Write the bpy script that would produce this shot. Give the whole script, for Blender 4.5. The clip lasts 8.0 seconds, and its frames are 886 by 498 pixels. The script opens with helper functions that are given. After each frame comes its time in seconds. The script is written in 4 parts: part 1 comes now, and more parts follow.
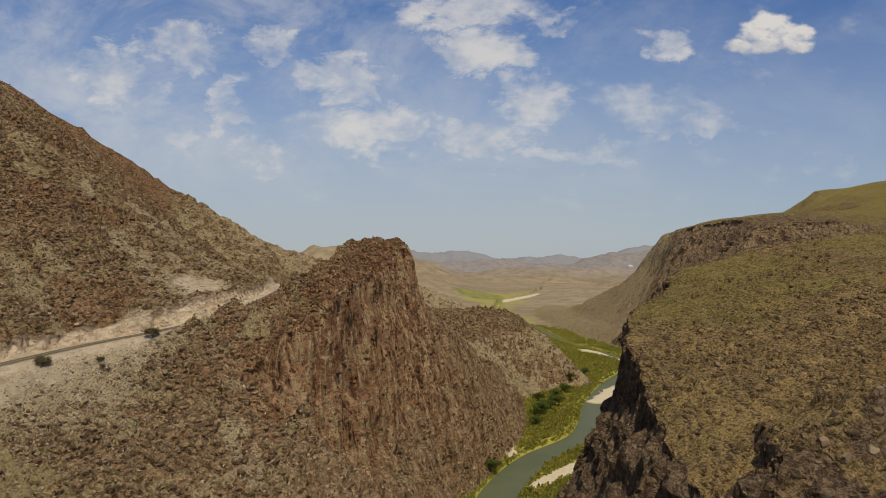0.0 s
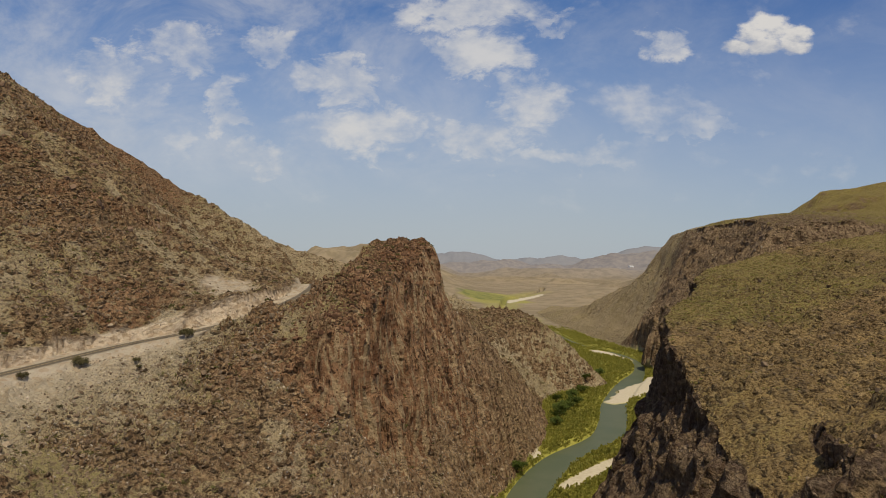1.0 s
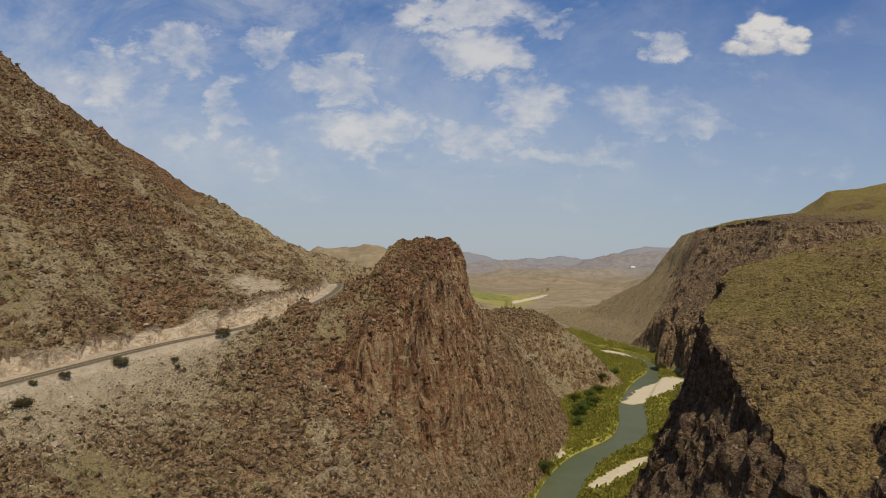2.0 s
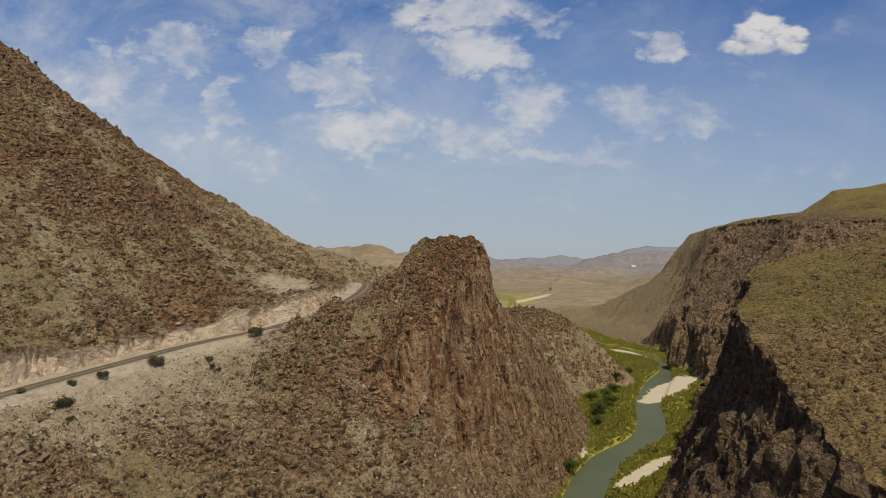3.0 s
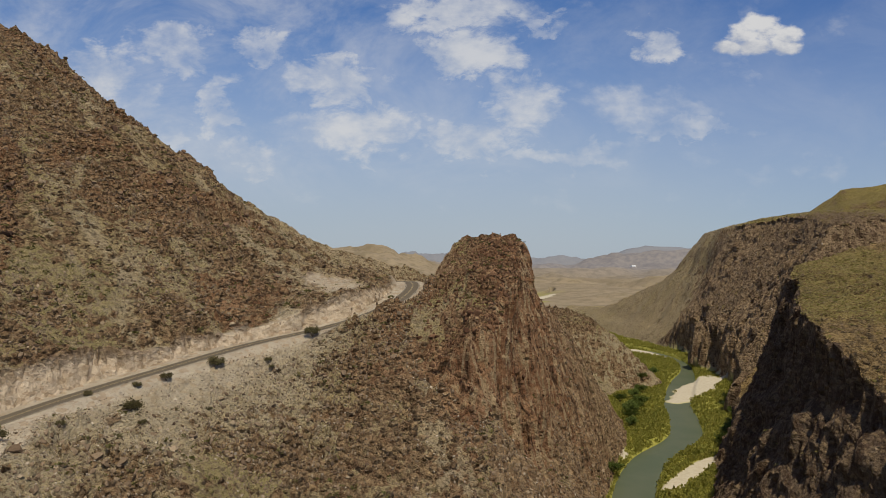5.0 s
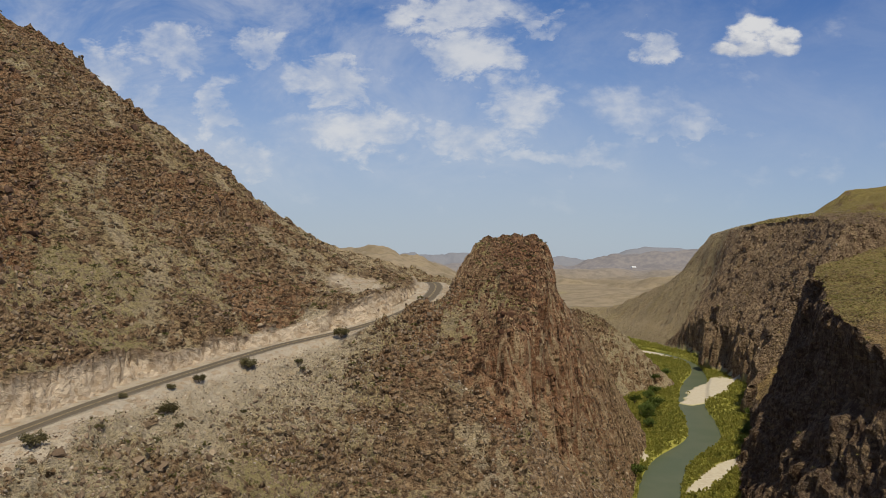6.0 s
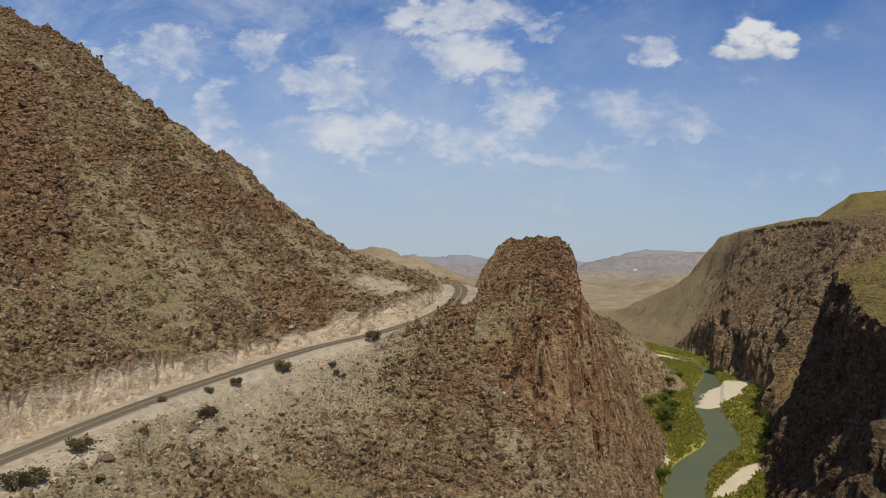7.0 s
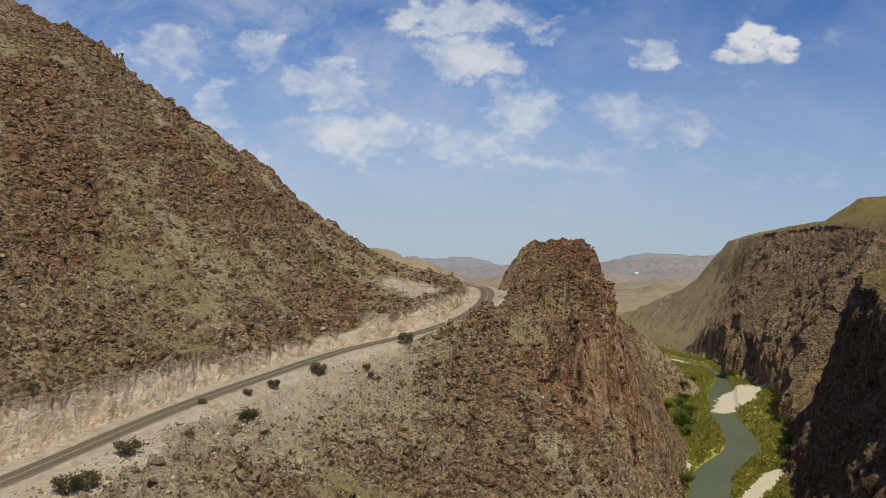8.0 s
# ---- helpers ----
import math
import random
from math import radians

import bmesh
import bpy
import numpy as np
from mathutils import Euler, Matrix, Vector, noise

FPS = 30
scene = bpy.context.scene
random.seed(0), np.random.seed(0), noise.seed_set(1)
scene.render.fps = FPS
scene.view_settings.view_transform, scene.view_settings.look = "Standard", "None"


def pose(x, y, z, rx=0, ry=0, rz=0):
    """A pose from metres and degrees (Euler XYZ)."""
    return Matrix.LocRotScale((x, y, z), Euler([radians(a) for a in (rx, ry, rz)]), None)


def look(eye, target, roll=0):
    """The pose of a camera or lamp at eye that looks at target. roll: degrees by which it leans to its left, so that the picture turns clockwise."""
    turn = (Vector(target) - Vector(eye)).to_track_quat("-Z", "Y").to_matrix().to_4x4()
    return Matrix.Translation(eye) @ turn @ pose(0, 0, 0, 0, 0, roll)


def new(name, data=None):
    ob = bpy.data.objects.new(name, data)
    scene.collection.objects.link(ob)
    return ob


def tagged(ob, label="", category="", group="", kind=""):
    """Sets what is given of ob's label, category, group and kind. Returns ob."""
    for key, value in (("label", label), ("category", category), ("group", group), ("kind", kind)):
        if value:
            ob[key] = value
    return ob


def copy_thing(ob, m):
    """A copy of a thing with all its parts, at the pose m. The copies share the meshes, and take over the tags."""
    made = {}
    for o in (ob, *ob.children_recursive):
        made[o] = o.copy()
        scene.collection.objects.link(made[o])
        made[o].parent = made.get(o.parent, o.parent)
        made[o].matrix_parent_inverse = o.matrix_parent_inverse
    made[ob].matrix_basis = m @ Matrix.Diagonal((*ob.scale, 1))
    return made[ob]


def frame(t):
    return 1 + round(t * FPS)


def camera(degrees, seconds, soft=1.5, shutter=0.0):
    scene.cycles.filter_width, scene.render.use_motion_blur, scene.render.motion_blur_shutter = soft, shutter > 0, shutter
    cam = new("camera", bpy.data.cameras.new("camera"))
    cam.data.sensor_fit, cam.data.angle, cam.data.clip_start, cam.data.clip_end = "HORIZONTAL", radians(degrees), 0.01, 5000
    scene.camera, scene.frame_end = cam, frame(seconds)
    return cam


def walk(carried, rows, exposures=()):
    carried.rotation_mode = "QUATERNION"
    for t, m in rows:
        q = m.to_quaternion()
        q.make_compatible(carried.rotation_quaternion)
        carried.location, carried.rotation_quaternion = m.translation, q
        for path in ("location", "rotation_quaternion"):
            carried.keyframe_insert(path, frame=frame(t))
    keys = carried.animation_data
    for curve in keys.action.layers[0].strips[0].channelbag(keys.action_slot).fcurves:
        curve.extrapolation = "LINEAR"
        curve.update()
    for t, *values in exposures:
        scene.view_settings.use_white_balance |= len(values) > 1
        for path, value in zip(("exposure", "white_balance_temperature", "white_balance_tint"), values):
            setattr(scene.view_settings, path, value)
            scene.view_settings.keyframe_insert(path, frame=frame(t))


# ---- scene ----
cam = camera(62.1, 8.0, soft=0.75)
METRES, EYE, TILT, LEAN, TURN = 100.0, 104.0, 0.5, 0.0, 0.0
ROWS = [
    (0.0, 0.0, 0.0, 0.0, -0.0, 0.0, 0.0),
    (0.5, -0.0681, 0.009, -0.0022, -0.05, -0.01, 0.03),
    (1.0, -0.137, 0.0174, -0.0044, -0.11, 0.08, 0.06),
    (1.5, -0.2072, 0.0238, -0.0073, -0.15, 0.13, 0.06),
    (3.0, -0.4054, 0.0493, -0.015, -0.36, 0.1, 0.14),
    (3.5, -0.4628, 0.0641, -0.0176, -0.41, 0.02, 0.17),
    (4.0, -0.5195, 0.081, -0.0199, -0.49, 0.03, 0.18),
    (4.5, -0.5747, 0.0973, -0.0213, -0.57, 0.08, 0.19),
    (6.0, -0.7424, 0.1473, -0.0249, -0.82, 0.19, 0.2),
    (6.5, -0.8005, 0.1632, -0.0255, -0.88, 0.28, 0.14),
    (7.0, -0.8599, 0.1774, -0.0258, -0.93, 0.36, 0.05),
    (7.5, -0.9178, 0.192, -0.0255, -0.97, 0.45, -0.11),
    (8.0, -0.9752, 0.2056, -0.0261, -0.98, 0.5, -0.36),
]
walk(cam, [(t, pose(0, 0, EYE, TILT, LEAN, TURN) @ pose(METRES * x, METRES * y, METRES * z, 90 + pitch, roll, yaw)) for t, x, y, z, yaw, pitch, roll in ROWS], [(0.0, -0.13, 6750, 11), (3.0, -0.15, 6500, 11), (4.5, -0.15, 6400, 11), (6.0, -0.06, 6300, 11), (8.0, 0.0, 6150, 10)])

# ---- world, sun, exposure ----
SUN_EL, SUN_AZ = 61.0, 159.0     # degrees; azimuth clockwise from +y
sun_dir = Vector((math.sin(radians(SUN_AZ)) * math.cos(radians(SUN_EL)), math.cos(radians(SUN_AZ)) * math.cos(radians(SUN_EL)), math.sin(radians(SUN_EL))))
sun = new("sun", bpy.data.lights.new("sun", "SUN"))
sun.data.energy, sun.data.angle, sun.data.color = 4.75, radians(0.53), (1.0, 0.9, 0.68)
sun.matrix_world = look((0, 0, 600), Vector((0, 0, 600)) - sun_dir)
tagged(sun, kind="structure")
scene.view_settings.exposure = 0.0


class Nodes:
    """Short hand for building a node tree."""

    def __init__(self, tree):
        self.t = tree
        tree.nodes.clear()

    def n(self, kind, **inputs):
        node = self.t.nodes.new(kind)
        for key, value in inputs.items():
            self.set(node, key, value)
        return node

    def set(self, node, key, value):
        sock = node.inputs[int(key[1:])] if key[0] == "i" and key[1:].isdigit() else node.inputs[key.replace("_", " ")]
        if isinstance(value, bpy.types.NodeSocket):
            self.t.links.new(value, sock)
        else:
            sock.default_value = value

    def math(self, op, a, b=0.0, c=0.0, clamp=False):
        node = self.n("ShaderNodeMath", i0=a, i1=b, i2=c)
        node.operation, node.use_clamp = op, clamp
        return node.outputs[0]

    def mix(self, fac, a, b, blend="MIX"):
        node = self.t.nodes.new("ShaderNodeMix")
        node.data_type, node.blend_type = "RGBA", blend
        self.set(node, "i0", fac), self.set(node, "i6", a), self.set(node, "i7", b)
        return node.outputs[2]

    def noise(self, vec, scale, detail=4.0, rough=0.55, dist=0.0):
        node = self.n("ShaderNodeTexNoise", Vector=vec, Scale=scale, Detail=detail, Roughness=rough, Distortion=dist)
        return node.outputs["Fac"]

    def ramp(self, fac, lo, hi, a=0.0, b=1.0):
        node = self.n("ShaderNodeMapRange", i0=fac, i1=lo, i2=hi, i3=a, i4=b)
        node.interpolation_type = "SMOOTHSTEP"
        return node.outputs[0]


CUMULUS = ((1300, 81, 31, 14), (1345, 79, 45, 17), (1400, 81, 36, 15), (1326, 60, 31, 22), (1364, 49, 36, 28), (1346, 41, 28, 20), (1402, 62, 31, 24))
CLOUDS = ((175, 125, 80, 42, 0.85), (232, 170, 48, 48, 0.55), (300, 262, 42, 42, 0.5), (325, 78, 58, 40, 0.75), (470, 80, 42, 28, 0.7), (385, 192, 28, 48, 0.75), (440, 275, 48, 28, 0.7), (598, 140, 85, 36, 0.95), (645, 225, 95, 42, 0.9), (540, 225, 55, 26, 0.5), (840, 95, 78, 42, 1.1), (820, 18, 120, 30, 0.95), (930, 42, 85, 18, 0.6), (940, 182, 62, 46, 0.8), (838, 245, 68, 36, 0.8), (1170, 75, 42, 30, 0.85), (1180, 190, 115, 40, 0.42), (1010, 275, 95, 20, 0.6), (1240, 228, 115, 14, 0.5))


def make_world():
    world = bpy.data.worlds.new("sky")
    scene.world = world
    world.use_nodes = True
    k = Nodes(world.node_tree)
    sky = k.n("ShaderNodeTexSky")
    sky.sky_type, sky.sun_disc = "NISHITA", False
    sky.sun_elevation, sky.sun_rotation = radians(SUN_EL), radians(SUN_AZ)
    sky.altitude, sky.air_density, sky.dust_density, sky.ozone_density = 900, 1.0, 0.6, 3.0
    way = k.n("ShaderNodeTexCoord").outputs["Generated"]
    x, y, z = k.n("ShaderNodeSeparateXYZ", Vector=way).outputs
    flat = k.math("SQRT", k.math("ADD", k.math("MULTIPLY", x, x), k.math("MULTIPLY", y, y)))
    lift = k.math("ARCTAN2", z, flat)
    # the open part of the sky: clouds at their own bearings, as slopes sideways and upward
    ahead = k.math("MAXIMUM", y, 0.05)
    u, v = k.math("DIVIDE", x, ahead), k.math("DIVIDE", z, ahead)
    uv = k.n("ShaderNodeCombineXYZ", X=u, Y=k.math("MULTIPLY", v, 1.6), Z=0.0).outputs[0]
    warp = k.math("SUBTRACT", k.noise(uv, 14.0, 5.0, 0.62), 0.5)
    warp2 = k.math("SUBTRACT", k.noise(uv, 19.0, 5.0, 0.62, 0.4), 0.5)
    uu, vv = k.math("MULTIPLY_ADD", warp, 0.15, u), k.math("MULTIPLY_ADD", warp2, 0.11, v)
    dens = None
    for cx, cy, rx, ry, amount in CLOUDS:
        a = k.math("MULTIPLY", k.math("SUBTRACT", uu, (cx - 773) / 1304), 1304 / (rx * 1.25))
        b = k.math("MULTIPLY", k.math("SUBTRACT", vv, (454 - cy) / 1304), 1304 / (ry * 1.3))
        r = k.math("ADD", k.math("MULTIPLY", a, a), k.math("MULTIPLY", b, b))
        w = k.math("MULTIPLY", k.math("SUBTRACT", 1.25, r, clamp=True), amount)
        dens = w if dens is None else k.math("MAXIMUM", dens, w)
    front = k.ramp(y, 0.2, 0.45)
    # one round white cumulus with a flat base
    lump = k.math("SUBTRACT", k.noise(uv, 42.0, 4.0, 0.55), 0.5)
    heap = None
    for cx, cy, rx, ry in CUMULUS:
        a = k.math("MULTIPLY", k.math("SUBTRACT", u, (cx - 773) / 1304), 1304 / rx)
        b = k.math("MULTIPLY", k.math("SUBTRACT", v, (454 - cy) / 1304), 1304 / ry)
        r = k.math("SUBTRACT", 1.3, k.math("ADD", k.math("MULTIPLY", a, a), k.math("MULTIPLY", b, b)))
        heap = r if heap is None else k.math("MAXIMUM", heap, r)
    heap = k.math("MULTIPLY", k.ramp(k.math("MULTIPLY_ADD", lump, 2.6, heap), 0.0, 1.1), front)
    # everywhere else the same broken cloud goes on
    den = k.math("ADD", k.math("MAXIMUM", z, 0.0), 0.16)
    ceil = k.n("ShaderNodeCombineXYZ", X=k.math("DIVIDE", x, den), Y=k.math("DIVIDE", y, den), Z=0.0).outputs[0]
    rest = k.math("MULTIPLY", k.ramp(k.noise(ceil, 2.4, 4.0, 0.55), 0.48, 0.66), 0.7)
    inside = k.math("MULTIPLY", front, k.ramp(v, 0.42, 0.36))
    dens = k.math("ADD", k.math("MULTIPLY", dens, inside), k.math("MULTIPLY", rest, k.math("SUBTRACT", 1.0, inside)))
    puff = k.noise(uv, 13.0, 6.0, 0.58, 0.1)
    cover = k.math("MULTIPLY", k.ramp(k.math("ADD", dens, k.math("MULTIPLY", k.math("SUBTRACT", puff, 0.5), 2.1)), 0.0, 1.3), k.ramp(lift, 0.02, 0.10))
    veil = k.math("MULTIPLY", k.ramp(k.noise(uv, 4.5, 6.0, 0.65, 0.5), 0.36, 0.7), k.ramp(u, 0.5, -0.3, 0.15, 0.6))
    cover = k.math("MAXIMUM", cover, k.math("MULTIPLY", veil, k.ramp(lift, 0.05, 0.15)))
    tone = k.mix(k.ramp(puff, 0.35, 0.65), (5.1, 5.35, 5.7, 1), (6.55, 6.5, 6.3, 1))
    base = k.mix(1.0, sky.outputs[0], (0.51, 0.73, 0.98, 1), "MULTIPLY")
    base = k.mix(k.ramp(u, 0.05, 0.6, 0.0, 0.75), base, k.mix(1.0, base, (0.62, 0.74, 0.86, 1), "MULTIPLY"))
    col = k.mix(k.math("MULTIPLY", k.ramp(lift, 0.37, 0.0, 0.0, 0.88), k.ramp(u, 0.1, 0.6, 1.0, 0.78)), base, (4.0, 4.4, 4.75, 1))
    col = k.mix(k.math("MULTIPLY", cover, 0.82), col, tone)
    col = k.mix(k.math("MULTIPLY", heap, 0.9), col, k.mix(k.ramp(k.math("MULTIPLY_ADD", lump, 0.12, v), 0.275, 0.315), (5.0, 5.1, 5.3, 1), (6.9, 6.75, 6.4, 1)))
    bg = k.n("ShaderNodeBackground", Color=col, Strength=0.111)
    k.n("ShaderNodeOutputWorld", Surface=bg.outputs[0])


make_world()


# ---- numeric noise for the land ----
def lattice(ix, iy, iz, seed):
    h = (ix * 374761393 + iy * 668265263 + iz * 2147483647 + seed * 974634777) & 0xFFFFFFFF
    h = ((h ^ (h >> 13)) * 1274126177) & 0xFFFFFFFF
    return ((h ^ (h >> 16)) & 0xFFFFFF) / float(0xFFFFFF)


def vnoise(x, y, z=None, seed=0):
    """Smooth value noise, 0 to 1."""
    x0, y0 = np.floor(x).astype(np.int64), np.floor(y).astype(np.int64)
    fx, fy = x - x0, y - y0
    fx, fy = fx * fx * (3 - 2 * fx), fy * fy * (3 - 2 * fy)

    def plane(iz):
        a, b = lattice(x0, y0, iz, seed), lattice(x0 + 1, y0, iz, seed)
        c, d = lattice(x0, y0 + 1, iz, seed), lattice(x0 + 1, y0 + 1, iz, seed)
        return (a * (1 - fx) + b * fx) * (1 - fy) + (c * (1 - fx) + d * fx) * fy

    if z is None:
        return plane(0)
    z0 = np.floor(z).astype(np.int64)
    fz = z - z0
    fz = fz * fz * (3 - 2 * fz)
    return plane(z0) * (1 - fz) + plane(z0 + 1) * fz


def fbm(x, y, size, octaves=4, seed=0, z=None, gain=0.5):
    """Layered noise, about -1 to 1, whose largest swells are size metres."""
    total, amp, norm = 0.0, 1.0, 0.0
    for i in range(octaves):
        s = size / 2.03 ** i
        total = total + amp * (vnoise(x / s + 17.3 * i, y / s - 9.1 * i, None if z is None else z / s, seed + i) * 2 - 1)
        norm, amp = norm + amp, amp * gain
    return total / norm


def cells(x, y, size, seed=0):
    """Distance to the nearest scattered centre (in cells), and that centre's own random number."""
    gx, gy = x / size, y / size
    x0, y0 = np.floor(gx).astype(np.int64), np.floor(gy).astype(np.int64)
    best, mark = np.full(x.shape, 9.0), np.zeros(x.shape)
    for i in (-1, 0, 1):
        for j in (-1, 0, 1):
            px = x0 + i + lattice(x0 + i, y0 + j, 0, seed)
            py = y0 + j + lattice(x0 + i, y0 + j, 1, seed)
            d = np.hypot(gx - px, gy - py)
            near = d < best
            best = np.where(near, d, best)
            mark = np.where(near, lattice(x0 + i, y0 + j, 2, seed), mark)
    return best, mark


def smax(a, b, k):
    h = np.clip(0.5 + 0.5 * (a - b) / k, 0, 1)
    return b * (1 - h) + a * h + k * h * (1 - h)


def smin(a, b, k):
    return -smax(-a, -b, k)


def ease(v, lo, hi):
    t = np.clip((v - lo) / (hi - lo), 0, 1)
    return t * t * (3 - 2 * t)


def along(x, y, line):
    """Nearest point of a bent line in plan: distance, signed (+ to its right), and its height there."""
    best = np.full(np.shape(x), 1e9)
    side, height = np.zeros(np.shape(x)), np.zeros(np.shape(x))
    for a, b in zip(line[:-1], line[1:]):
        ux, uy = b[0] - a[0], b[1] - a[1]
        n = math.hypot(ux, uy)
        t = np.clip(((x - a[0]) * ux + (y - a[1]) * uy) / n / n, 0, 1)
        dx, dy = x - a[0] - t * ux, y - a[1] - t * uy
        d = np.hypot(dx, dy)
        near = d < best
        best = np.where(near, d, best)
        side = np.where(near, np.sign(dx * uy - dy * ux) * d, side)
        height = np.where(near, a[2] + t * (b[2] - a[2]), height)
    return best, side, height


def smooth_line(line, step=4.0):
    """A finer line that bends smoothly through the given points."""
    pts = [Vector(p) for p in line]
    pts = [2 * pts[0] - pts[1]] + pts + [2 * pts[-1] - pts[-2]]
    out = []
    for p, a, b, q in zip(pts[:-3], pts[1:-2], pts[2:-1], pts[3:]):
        n = max(2, int((b - a).length / step))
        for i in range(n):
            t = i / n
            out.append(0.5 * (2 * a + (b - p) * t + (2 * p - 5 * a + 4 * b - q) * t * t + (3 * a - p - 3 * b + q) * t ** 3))
    return [tuple(v) for v in out] + [tuple(pts[-2])]


WATER = -7.0
ROAD = smooth_line([(-236, 60, 43), (-205, 112, 52), (-178, 161, 59.6), (-160, 203, 65.0), (-143, 236, 68.7), (-125, 262, 72.5), (-102, 279, 76.5), (-84, 295, 81.5), (-75, 320, 86), (-73, 345, 89.3), (-78, 368, 90), (-96, 398, 87), (-130, 430, 82)], 3.0)
RIVER = smooth_line([(-10, -120, 0), (2, 60, 0), (10, 200, 0), (16, 290, 0), (27, 345, 0), (50, 400, 0), (84, 447, 0), (101, 495, 0), (113, 545, 0), (136, 610, 0), (157, 660, 0), (177, 712, 0), (187, 765, 0), (184, 830, 0), (160, 905, 0), (150, 980, 0), (142, 1090, 0), (115, 1300, 0), (105, 1435, 0), (125, 1650, 0), (150, 1800, 0), (260, 2060, 0), (300, 2300, 0)], 6.0)
FOOT_L = ((-200, -60), (120, -45), (220, -14), (286, 1), (312, 6), (340, 13), (385, 29), (410, 36), (440, 47), (540, 58), (585, 80), (604, 110), (620, 127), (642, 127), (680, 122), (724, 142), (800, 154), (880, 140), (970, 126), (1090, 105), (1500, 40))
FOOT_R = ((-200, 27), (200, 22), (230, 23.5), (253, 26), (277, 31), (311, 47), (331, 58), (363, 73), (381, 78), (423, 98), (471, 122), (560, 166), (600, 181), (626, 186), (664, 188), (719, 192), (760, 200), (787, 206), (831, 209), (893, 202), (975, 184), (1090, 176), (1200, 165), (1350, 150), (1500, 200))
CREST = ((-60, 335, 84), (-86, 362, 95), (-103, 368, 103), (-130, 388, 114), (-147, 396, 121), (-163, 397, 131), (-175, 395, 139), (-187, 390, 149), (-203, 386, 162), (-232, 392, 182), (-263, 404, 206), (-300, 440, 230), (-341, 490, 254), (-420, 545, 300))
RIDGE = ((-95, 790, 88), (-150, 785, 106), (-195, 770, 124), (-245, 790, 149), (-312, 800, 186), (-410, 800, 250), (-490, 800, 300))
KNOLL = ((40, 176, 34), (56, 160, 50), (69, 148, 64), (77, 151, 68), (86, 157, 72.5), (104, 164, 77), (150, 176, 84), (420, 190, 100))
GULLY = ((120, 492, -4), (165, 502, 30), (200, 510, 55), (240, 525, 74), (330, 560, 94), (400, 585, 118), (450, 600, 160))


def table(v, rows):
    return np.interp(v, [r[0] for r in rows], [r[1] for r in rows])


def far_land(x, y):
    """The valley floor and the hills of the distance."""
    z = -5 + 10 * ease(y, 900, 2600) * (1 + fbm(x, y, 420, 4, 31))
    z = z + 78 * ease(y, 1250, 2300) * np.maximum(0, fbm(x, y, 340, 6, 35, None, 0.55) + 0.02) * ease(np.abs(x - 150), 60, 220)
    # low tan hills on the near side of the basin
    z = z + 84 * ease(-x, -190, 230) * ease(y, 1050, 2300) * (0.78 + 0.5 * fbm(x, y, 260, 5, 33))
    # ranges one behind another, the last ones flat-topped
    for at, deep, high, size, seed in ((2900, 420, 34, 300, 41), (3500, 380, 62, 420, 43), (4150, 330, 100, 380, 45), (4720, 260, 156, 700, 47)):
        crest = np.clip(1 - np.abs(y - at - 130 * fbm(x, y, 500, 2, seed + 50)) / deep, 0, 1)
        form = 0.62 + 0.75 * fbm(x, y, size, 5, seed)
        z = np.maximum(z, -5 + high * np.clip(form, 0.1, 0.95) * ease(crest, 0, 0.9) + 0.18 * high * fbm(x, y, 90, 3, seed + 3) * ease(crest, 0, 0.4))
    for hx, hy, h, w in ((-330, 1500, 72, 120), (-262, 2600, 40, 90), (-420, 2700, 34, 160), (-420, 4250, 75, 130), (1250, 4250, 60, 420)):
        d = np.hypot((x - hx), (y - hy) * 0.8) / w
        z = z + h * np.clip(1.35 - d, 0, 1) ** 1.2
    # rising ground far out at the sides
    z = z + 190 * ease(np.abs(x) - 0.62 * np.maximum(y, 0), 500, 1500)
    return z


